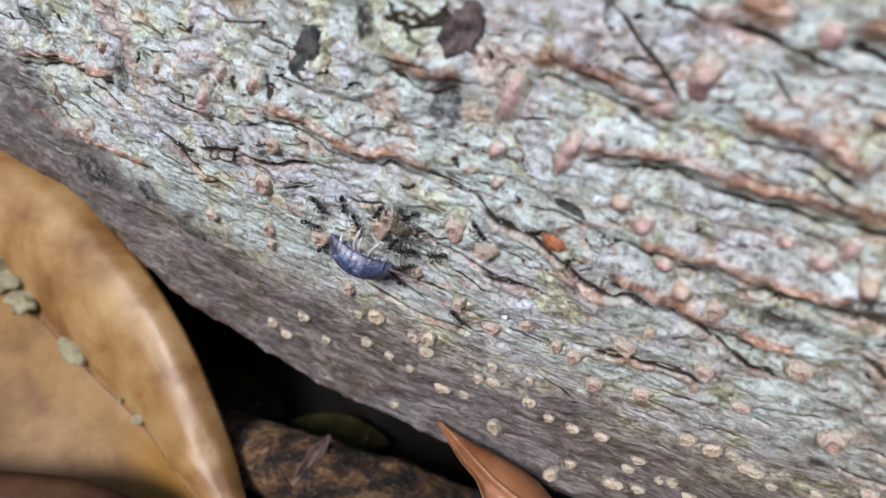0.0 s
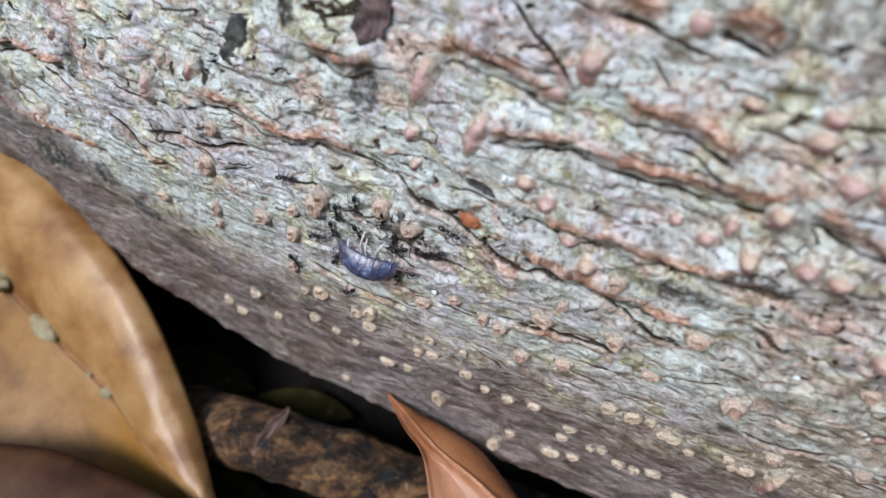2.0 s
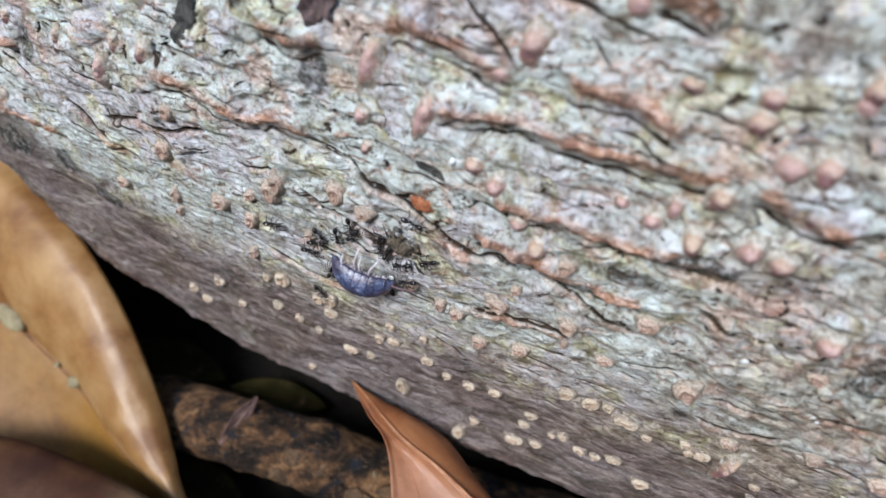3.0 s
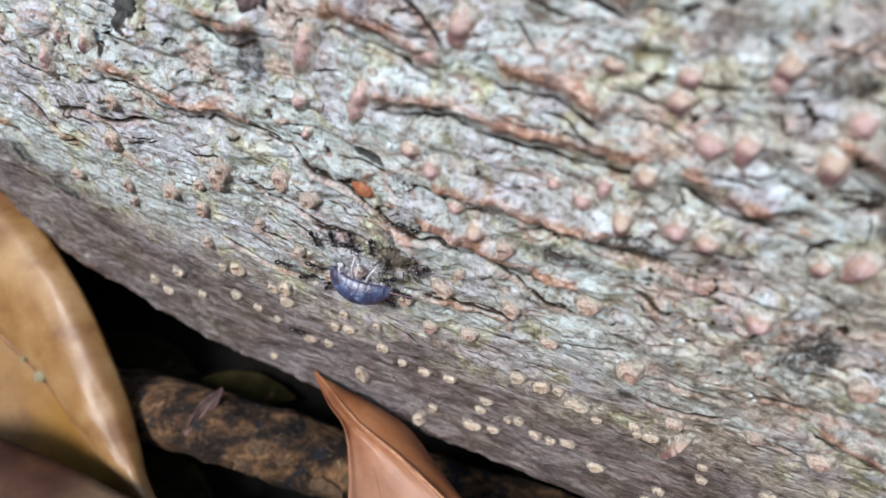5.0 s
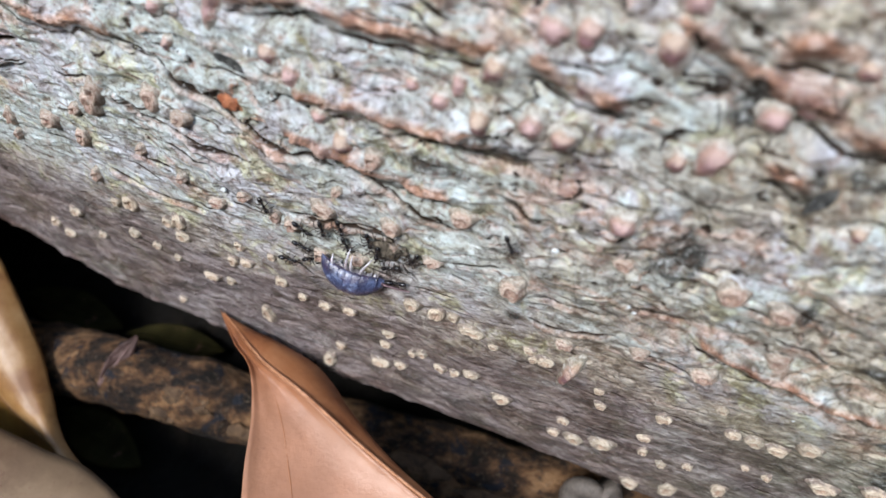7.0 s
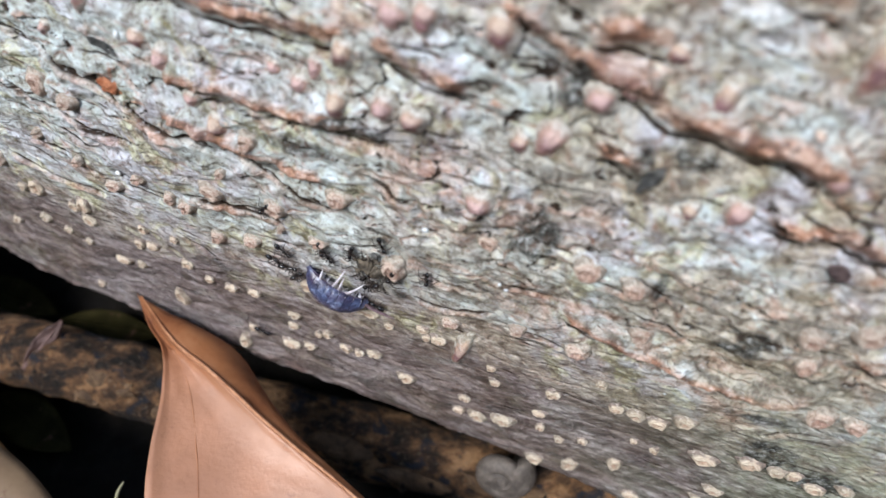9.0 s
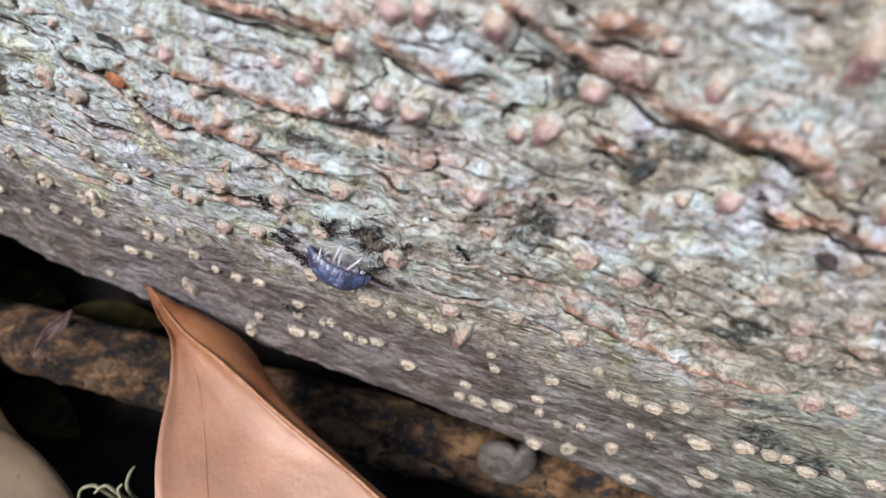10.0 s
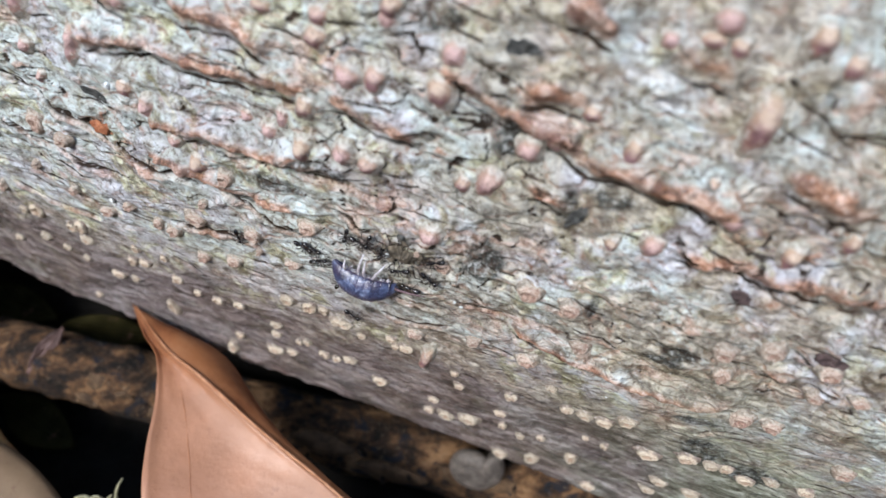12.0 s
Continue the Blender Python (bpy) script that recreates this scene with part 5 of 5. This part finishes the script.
snail_shell()


def tendrils():
    sprig = thing("moss_sprig", pose(-0.0045, 0.0065, 0.0), "small sprig of pale curled moss tendrils on the litter", "moss")
    for pts in (
        [(0, -2, -12), (-0.5, -0.5, 12), (-1.5, 0.8, 20), (-3.0, 1.6, 22.6), (-5.2, 1.0, 22.4), (-6.0, -0.4, 21)],
        [(1, -2, -12), (1.2, -0.5, 12), (0.8, 0.6, 21), (-0.6, 1.4, 23), (-2.6, 0.2, 22.4)],
        [(2, -2, -12), (2.6, -0.4, 12), (3.0, 1.0, 21), (3.8, 3.0, 23.4), (4.6, 4.6, 23.6)],
        [(1.6, -2.5, -12), (1.8, -1.5, 12), (2.0, -0.8, 20), (1.8, 0.6, 22.4), (2.6, 1.6, 22.8)],
    ):
        v, f = tube(pts, [0.5, 0.42, 0.36, 0.2], 6, 22)
        mesh_object("tendril", v, f, TENDRIL, sprig)
    v, f = tube([(68, 27, -5), (68.5, 30, 0), (69.3, 32, 5), (69.0, 33, 9)], [0.6, 0.5, 0.25], 6, 14)
    tagged(mesh_object("rootlet", v, f, TENDRIL), "thin pale rootlet standing in the hollow", "root")


tendrils()


# ---- woodlouse ----
WOODLOUSE_LENGTH = 11.2


def woodlouse():
    """x to the head, y to its left, z out of its back; the belly lies at z 0."""
    louse = thing("woodlouse", pose(0, 0, 0), "dead slate-blue woodlouse with pale legs, dragged sideways by ants", "woodlouse")
    half = WOODLOUSE_LENGTH / 2

    def girth(x):
        k = np.clip(1 - np.abs(x / half) ** 2.6, 0, 1) ** 0.5
        return 2.2 * k + 0.12, 2.75 * k + 0.15

    def plate(name, x0, x1, sag, parent, label=""):
        nx, na = 9, 25
        verts, edge = [], []
        for i in range(nx):
            t = i / (nx - 1)
            x = x0 + (x1 - x0) * t
            w, h = girth(x)
            for k in range(na):
                a = radians(-102 + 204 * k / (na - 1))
                side = abs(a) / radians(102)
                swell = 1.035 - 0.055 * t + 0.015 * math.sin(math.pi * t)
                xx = x0 + (x1 - x0) * (0.5 + (t - 0.5) * (1 - 0.35 * side**5)) - sag * side**2 * (0.5 + 0.5 * (1 - t))
                verts.append((xx * MM, w * swell * math.sin(a) * MM, (h * swell * math.cos(a) + 0.55 - 0.042 * xx * xx) * MM))
                edge.append(max(side, 0.93 * (1 - smooth(0, 0.14, t))))
        n = len(verts)
        verts += [(x * 0.995, y * 0.93, z - 0.06 * MM) for x, y, z in verts]
        edge += edge
        faces = []
        for i in range(nx - 1):
            for k in range(na - 1):
                a, b = i * na + k, (i + 1) * na + k
                faces += [(a, b, b + 1, a + 1), (n + a + 1, n + b + 1, n + b, n + a)]
        rim = [i * na for i in range(nx)] + [(nx - 1) * na + k for k in range(1, na)] + [i * na + na - 1 for i in range(nx - 2, -1, -1)] + list(range(na - 2, 0, -1))
        faces += [(b, n + b, n + a, a) for a, b in zip(rim, rim[1:] + rim[:1])]
        return mesh_object(name, verts, faces, ARMOUR, parent, label, True, [("edge", edge)])

    ends = [4.45, 3.25, 2.05, 0.85, -0.35, -1.5, -2.6, -3.6]
    for a, b in zip(ends, ends[1:]):
        plate("tergite", b - 0.18, a, 0.25, louse)
    tail = [-3.6, -4.1, -4.55, -4.95, -5.3]
    for a, b in zip(tail, tail[1:]):
        plate("tail_segment", b - 0.1, a, 0.3, louse)
    plate("head", 4.4, 5.35, 0.1, louse, "rounded dark head shield")
    part("telson", blob(0.5, 0.7, 0.35, -5.35, 0, -0.5, 0.1, 3), ARMOUR, louse)
    belly = blob(4.8, 1.75, 0.75, -0.3, 0.15, 0.25, 0.15, 2, 18, 10)
    part("belly", belly, LIMB, louse, "pale soft underside")
    for n, x in enumerate((3.6, 2.5, 1.4, 0.3, -0.8, -1.9, -2.9)):
        for side in (1, -1):
            lean, reach = ((0.4, 0.3), (0.4, 0.4), (1.2, 4.2), (-0.3, 3.4), (0.2, 4.8), (-0.3, 0.4), (-0.4, 1.6))[n] if side > 0 else (0.1, 0.5)
            tuck = 0.35 if reach < 1 else 1.0
            base, up, out = Vector((x, side * 1.5 * tuck, -0.1 - 0.042 * x * x)), Vector((0, side * 0.77, -0.64)), Vector((0, side * 0.64, 0.77))
            pts = [base, base + 0.5 * up + 0.25 * out + Vector((0.2 * lean, 0, 0)), base + 0.5 * reach * up + 0.75 * out + Vector((0.5 * lean, 0, 0)), base + 0.8 * reach * up + 0.4 * out + Vector((1.0 * lean, 0, 0)), base + reach * up - 0.3 * out + Vector((1.4 * lean, 0, 0))]
            v, f = tube(pts, [0.26, 0.28, 0.24, 0.17, 0.08], 7, 14)
            mesh_object("leg", v, f, LIMB, louse)
    for side, out in ((1, 3.4), (-1, 2.2)):
        v, f = tube([(4.9, side * 0.6, 0.0), (5.8, side * 0.9 + 0.3 * out, 0.0), (7.2, 0.5 * out + side * 0.6, -0.1), (8.8, 0.8 * out + side * 0.3, -0.3), (10.0, 1.0 * out + side * 0.2, -0.5)], [0.22, 0.2, 0.16, 0.1, 0.05], 6, 16)
        mesh_object("antenna", v, f, FEELER, louse, "dull pink antenna stretched forward")
    return louse


# ---- ants ----
def ant():
    """x to the head, z up from the bark; 3.6 mm long, feet at z 0."""
    one = thing("ant", pose(0, 0, 0), "small glossy black ant hauling at the woodlouse", "ant", "ants round the woodlouse")
    part("head", blob(0.42, 0.36, 0.32, 1.32, 0, 0.62, 0.04, 1), BLACK, one)
    body = blob(0.62, 0.21, 0.23, 0.45, 0, 0.66, 0.1, 2)
    part("thorax", body, BLACK, one)
    part("petiole", blob(0.14, 0.13, 0.2, -0.28, 0, 0.62, 0.0, 3, 8, 6), BLACK, one)
    part("gaster", blob(0.66, 0.38, 0.38, -1.02, 0, 0.74, 0.03, 4, 14, 10), BLACK, one, "swollen glossy black gaster")
    for side in (1, -1):
        for x, dx, reach in ((0.75, 0.85, 1.35), (0.42, 0.05, 1.55), (0.1, -1.0, 1.6)):
            pts = [(x, side * 0.18, 0.55), (x + 0.3 * dx, side * 0.55, 0.85), (x + 0.55 * dx, side * 0.62 * reach, 0.95), (x + 0.85 * dx, side * 0.86 * reach, 0.35), (x + 1.1 * dx, side * reach, 0.0)]
            v, f = tube(pts, [0.085, 0.08, 0.065, 0.045, 0.03], 5, 10)
            mesh_object("leg", v, f, ANT_LIMB, one)
        v, f = tube([(1.6, side * 0.2, 0.7), (1.8, side * 0.65, 0.95), (2.15, side * 0.75, 0.75), (2.6, side * 0.7, 0.45)], [0.05, 0.05, 0.05, 0.055], 5, 9)
        mesh_object("antenna", v, f, ANT_LIMB, one)
        v, f = tube([(1.68, side * 0.2, 0.5), (1.86, side * 0.2, 0.42), (1.95, side * 0.05, 0.38)], [0.08, 0.07, 0.02], 5, 6)
        mesh_object("jaw", v, f, ANT_LIMB, one)
    return one


def debris_scrap():
    """A stand-in for the dark mass of ants, dirt and shade that moves with the woodlouse: crumpled sheet, crumbs,
    frayed threads; it lies at z 0.
    """
    scrap = thing("debris_scrap", pose(0, 0, 0), "stand-in for a dark mass of ants, dirt and shade beside the woodlouse", "debris")

    def place(u, v):
        a = 2 * math.pi * u
        r = (1 + 1.3 * (layers(2.6 * np.cos(a) + 9, 2.6 * np.sin(a) + 9, 301, 4, 0.65) - 0.5)) * v
        x, y = 2.5 * r * np.cos(a), 1.6 * r * np.sin(a)
        return np.stack([x, y, 0.15 + 0.9 * (1 - v * v) + 1.5 * (layers(x / 1.5 + 9, y / 1.5 + 9, 303, 4, 0.6) - 0.5) * (1.1 - v)], -1)

    sheet("crumpled_sheet", place, 73, 15, 0.18, CLUMP, scrap)
    rng = np.random.RandomState(31)
    for k in range(18):
        a, q, r = rng.uniform(0, 6.28), rng.uniform(0.15, 1.0) ** 0.6, rng.uniform(0.2, 0.52)
        part("crumb", blob(r * 1.3, r, r * 0.7, 5.2 * q * math.cos(a), 3.7 * q * math.sin(a), 0.35, 0.9, 40 + k, 10, 8), CLUMP if k % 3 else CHAR, scrap)
    for k in range(16):
        a = rng.uniform(0, 6.28)
        root = Vector((3.4 * math.cos(a), 2.1 * math.sin(a), 0.6))
        out = Vector((math.cos(a), math.sin(a), 0)) * rng.uniform(1.2, 3.0)
        bend = Vector((rng.uniform(-0.6, 0.6), rng.uniform(-0.6, 0.6), 0.5))
        v, f = tube([tuple(root), tuple(root + 0.5 * out + bend), tuple(root + out + Vector((0, 0, -0.2)))], [0.12, 0.09, 0.04], 5, 9)
        mesh_object("thread", v, f, ANT_LIMB, scrap)
    return scrap


LOUSE = woodlouse()
CLUMP_THING = debris_scrap()
FIRST_ANT = ant()


# ---- what moves ----
def motions():
    WOODLOUSE_ROWS = [(0, -53.3, 68.5, -7), (0.5, -50.4, 69.2, -5), (1, -46.4, 69.9, -3), (1.5, -43.7, 69.3, -2), (2, -40.8, 68.7, 0), (2.5, -36.8, 66.9, -2), (3, -33.8, 65.7, -1), (5, -25.3, 64.8, 2), (5.5, -20.6, 62.0, 5), (6, -16.5, 59.9, 3), (6.5, -12.0, 59.3, -0), (7, -7.4, 58.0, -4), (9, 8.3, 57.2, -21), (9.5, 8.6, 58.9, -16), (10, 8.5, 60.6, -12), (10.5, 10.8, 61.6, 0), (11, 16.4, 64.9, 1), (11.5, 19.1, 67.5, -11), (12, 18.8, 70.8, -4)]
    # seconds, along the log, height on it, heading
    def bump(s, z):
        return float(relief(np.array([s]), np.array([z]))[0])

    swarm = [
        [(0, -59.4, 68.2, 56), (0.5, -56.6, 67.7, 62), (1, -52.2, 68.1, 61), (1.5, -48.9, 67.4, 63), (2, -46.1, 67.0, 66), (2.5, -42.1, 65.4, 69), (3, -39.1, 63.8, 71), (5, -30.3, 62.5, 69), (5.5, -25.9, 60.4, 64), (6, -22.1, 59.1, 59), (6.5, -17.9, 59.1, 55), (7, -14.1, 58.6, 28), (9, 2.1, 57.5, 49), (9.5, 2.5, 59.1, 54), (10, 3.1, 59.5, 69), (10.5, 5.1, 61.5, 67), (11, 10.8, 64.6, 63), (11.5, 13.5, 66.8, 60), (12, 15.2, 67.6, 70)],
        [(0, -61.2, 72.5, 3), (0.5, -58.8, 72.9, -6), (1, -55.2, 72.4, 9), (1.5, -52.3, 71.9, 11), (2, -49.0, 70.9, 23), (2.5, -44.3, 70.5, 12), (3, -41.8, 69.7, 13), (5, -32.5, 66.0, 1), (5.5, -28.2, 63.2, -26), (6, -23.7, 62.4, -38), (6.5, -19.5, 61.2, -28), (7, -15.2, 61.5, -21), (9, 0.8, 59.4, 6), (9.5, 2.5, 62.6, -24), (10, 1.1, 60.8, -31), (10.5, 2.1, 58.3, -39), (11, 8.4, 64.7, -20), (11.5, 11.9, 70.5, -2), (12, 11.9, 71.9, 27)],
        [(0, -59.7, 77.1, -46), (0.5, -60.3, 76.4, -74), (1, -55.2, 76.6, -58), (1.5, -52.0, 75.2, -70), (2, -45.9, 74.1, -81), (2.5, -43.1, 72.7, -77), (3, -41.0, 71.9, -49), (5, -31.7, 72.9, -69), (5.5, -28.2, 67.9, -21), (6, -23.8, 67.1, -26), (6.5, -19.2, 66.9, -28), (7, -14.9, 66.0, -35), (9, 0.4, 63.5, -46), (9.5, 0.8, 64.8, -58), (10, 0.7, 65.3, -45), (10.5, 2.8, 66.0, -47), (11, 8.2, 68.5, -69), (11.5, 10.8, 72.7, -32), (12, 10.6, 74.0, -28)],
        [(0, -55.5, 78.9, -86), (0.5, -54.4, 78.6, -80), (1, -49.7, 79.2, -89), (1.5, -46.1, 79.2, -88), (2, -44.7, 78.0, -82), (2.5, -39.6, 76.7, -82), (3, -37.4, 73.7, -84), (5, -28.7, 74.2, -84), (5.5, -24.8, 71.5, -75), (6, -20.7, 70.0, -77), (6.5, -15.9, 68.7, -69), (7, -10.9, 67.8, -81), (9, 7.3, 67.5, -84), (9.5, 9.3, 70.4, -114), (10, 9.1, 71.7, -119), (10.5, 7.9, 72.5, -97), (11, 12.2, 75.3, -66), (11.5, 16.8, 78.5, -91), (12, 16.6, 80.2, -102)],
        [(0, -53.0, 76.8, -71), (0.5, -50.7, 77.4, -71), (1, -47.6, 76.7, -72), (1.5, -44.4, 76.2, -66), (2, -41.1, 75.8, -60), (2.5, -37.3, 75.0, -1), (3, -34.5, 74.9, 59), (5, -25.8, 73.2, -4), (5.5, -21.1, 70.2, -20), (6, -17.2, 68.5, -74), (6.5, -12.4, 66.3, -60), (7, -7.2, 65.8, -71), (9, 8.2, 66.3, -59), (9.5, 8.4, 68.3, -56), (10, 8.3, 70.3, -53), (10.5, 10.5, 71.7, -51), (11, 16.0, 75.3, -48), (11.5, 20.0, 77.6, -52), (12, 18.9, 79.3, -26)],
        [(0, -49.2, 80.0, -114), (0.5, -48.1, 80.6, -108), (1, -45.9, 81.0, -87), (1.5, -43.5, 80.6, -84), (2, -41.6, 80.7, -82), (2.5, -37.1, 78.2, -82), (3, -34.8, 77.0, -76), (5, -25.7, 75.6, -83), (5.5, -21.2, 74.4, -83), (6, -17.7, 71.9, -82), (6.5, -13.4, 70.1, -74), (7, -7.9, 69.4, -78), (9, 12.4, 69.1, -101), (9.5, 14.0, 71.1, -128), (10, 13.3, 72.5, -133), (10.5, 12.8, 72.2, -76), (11, 18.2, 77.2, -107), (11.5, 20.7, 79.8, -85), (12, 20.6, 80.7, -104)],
        [(0, -44.3, 81.7, -132), (0.5, -44.6, 79.0, -120), (1, -42.1, 79.7, -97), (1.5, -39.5, 78.9, -96), (2, -37.0, 79.7, -90), (2.5, -33.3, 76.7, -92), (3, -29.5, 75.9, -95), (5, -22.2, 75.5, -91), (5.5, -17.6, 74.2, -85), (6, -13.2, 72.3, -88), (6.5, -8.3, 70.2, -91), (7, -3.3, 68.2, -81), (9, 17.1, 73.0, -74), (9.5, 15.5, 69.1, -110), (10, 15.3, 70.7, -120), (10.5, 17.0, 72.6, -122), (11, 20.6, 75.2, -117), (11.5, 24.7, 76.1, -132), (12, 25.8, 79.2, -138)],
        [(0, -44.5, 74.6, -150), (0.5, -43.2, 76.1, -134), (1, -39.4, 76.0, -140), (1.5, -36.9, 74.5, -147), (2, -34.0, 75.2, -143), (2.5, -29.6, 73.5, -150), (3, -25.8, 72.1, -152), (5, -19.1, 69.9, -143), (5.5, -14.3, 70.2, -131), (6, -9.5, 67.5, -143), (6.5, -5.1, 64.8, -144), (7, 0.3, 63.8, -148), (9, 15.6, 62.5, -140), (9.5, 15.8, 64.0, -138), (10, 16.1, 64.3, -138), (10.5, 17.0, 69.4, -120), (11, 22.4, 70.3, -142), (11.5, 26.8, 73.2, -146), (12, 25.9, 76.1, -154)],
        [(0, -39.4, 76.4, -145), (0.5, -37.4, 77.5, -142), (1, -33.6, 77.5, -143), (1.5, -31.2, 77.9, -141), (2, -28.1, 77.6, -147), (2.5, -25.2, 77.0, -123), (3, -21.7, 75.0, -140), (5, -13.9, 74.4, -126), (5.5, -9.4, 73.6, -138), (6, -5.9, 72.6, -108), (6.5, -1.0, 70.0, -112), (7, 4.1, 67.8, -111), (9, 18.9, 66.9, -107), (9.5, 19.6, 70.4, -114), (10, 20.5, 71.7, -121), (10.5, 21.9, 74.1, -127), (11, 26.3, 77.0, -109), (11.5, 30.8, 78.2, -122), (12, 31.0, 80.8, -149)],
        [(0, -46.4, 68.0, 129), (0.5, -43.2, 69.7, 121), (1, -40.2, 70.0, 202), (1.5, -37.9, 69.1, 172), (2, -34.9, 68.8, 140), (2.5, -30.5, 67.8, 171), (3, -28.0, 65.8, 121), (5, -19.5, 64.1, 156), (5.5, -14.7, 64.6, 200), (6, -10.0, 62.8, 211), (6.5, -5.5, 60.7, 210), (7, -1.0, 59.8, 189), (9, 14.4, 57.2, 181), (9.5, 16.4, 62.4, 214), (10, 14.9, 61.4, 154), (10.5, 17.2, 64.1, 209), (11, 23.4, 66.8, 148), (11.5, 25.3, 68.5, 209), (12, 25.2, 72.5, 187)],
        [(0, -44.5, 71.4, -135), (0.5, -43.9, 70.6, -209), (1, -38.5, 70.8, -188), (1.5, -35.5, 71.1, -177), (2, -32.5, 71.3, -172), (2.5, -28.2, 69.6, -175), (3, -24.7, 69.7, -151), (5, -16.9, 67.1, -178), (5.5, -12.8, 65.0, -217), (6, -7.9, 63.8, -172), (6.5, -2.5, 62.6, -193), (7, 1.3, 60.6, -164), (9, 15.9, 56.9, -195), (9.5, 16.0, 58.7, -210), (10, 16.4, 60.5, -199), (10.5, 17.8, 63.3, -195), (11, 24.2, 66.3, -203), (11.5, 27.5, 68.1, -186), (12, 27.7, 73.0, -184)],
        [(0, -46.5, 75.5, -115), (0.5, -44.0, 76.0, -113), (1, -40.5, 76.5, -111), (1.5, -37.9, 76.7, -104), (2, -35.1, 77.0, -98), (2.5, -31.6, 75.2, -101), (3, -28.4, 74.0, -109), (5, -19.3, 73.5, -105), (5.5, -15.8, 72.6, -90), (6, -11.4, 69.4, -94), (6.5, -5.7, 68.0, -106), (7, -1.7, 66.6, -98), (9, 14.8, 64.4, -125), (9.5, 15.2, 66.2, -122), (10, 15.1, 69.0, -167), (10.5, 16.6, 69.8, -151), (11, 21.5, 73.0, -135), (11.5, 23.6, 75.3, -119), (12, 22.5, 78.5, -103)],
        [(0, -85.8, 76.8, -9), (0.5, -65.7, 73.0, -62), (1, -62.8, 69.3, -55), (1.5, -61.1, 64.1, -48), (2, -54.6, 61.8, -53), (2.5, -46.4, 66.1, -58), (3, -43.1, 67.1, 11), (5, -34.7, 62.1, 31), (5.5, -31.0, 59.7, -10), (6, -28.6, 60.2, 27), (6.5, -22.8, 57.7, 17), (7, -18.4, 56.5, 2), (9, -1.4, 60.1, -30), (9.5, -1.1, 61.8, -30), (10, -1.2, 63.4, -30), (10.5, 1.1, 64.4, -30), (11, 6.7, 67.8, -30), (11.5, 9.4, 70.3, -30), (12, 9.1, 73.7, -30)],
        [(0, -75.1, 79.8, -106), (1, -62.6, 79.8, -50), (1.5, -54.6, 80.2, -91), (2, -54.2, 80.6, 16), (2.5, -53.3, 71.1, -73), (3, -49.6, 70.2, 13), (6.5, -27.3, 59.7, -28), (7, -20.5, 68.9, -74), (9.5, -0.2, 72.5, -125), (10, -2.6, 71.4, -84), (12, -2.6, 71.4, -84)],
        [(0, -34.0, 83.5, -49), (0.5, -34.0, 83.5, -49), (1, -31.0, 83.8, -22), (5.5, -10.9, 81.8, -10), (6, 3.8, 82.8, -29), (9, 24.3, 69.0, -90), (10.5, 30.3, 76.5, -40), (12, 30.3, 76.5, -40)],
        [(0, -35.3, 64.4, -47), (1, -33.4, 69.3, -117), (1.5, -44.4, 63.0, -154), (3, -41.7, 57.1, -45), (5, -38.7, 42.8, 1), (7, -17.7, 24.3, -21), (9, -8.3, 33.5, -14), (12, 16.9, 58.8, -39)],
    ]
    walk(LOUSE, [(t, LOG @ on_trunk(s + 1.5, z + 3.0 + bump(s, z), 1.4, turn) @ pose(0, 0, 0, 36, 0, 0)) for t, s, z, turn in WOODLOUSE_ROWS])
    walk(CLUMP_THING, [(t, LOG @ on_trunk(s + 7.2, z + 10.4 + bump(s, z), 0.2, turn - 8)) for t, s, z, turn in WOODLOUSE_ROWS])
    ants = [FIRST_ANT] + [copy_thing(FIRST_ANT, pose(0, 0, 0)) for _ in swarm[1:]]
    for n, (one, rows) in enumerate(zip(ants, swarm)):
        if n > 12:
            tagged(one, "small glossy black ant running about on the bark")
        walk(one, [(t, LOG @ on_trunk(s, z + 0.8 + bump(s, z), 0.15, turn)) for t, s, z, turn in rows])


motions()
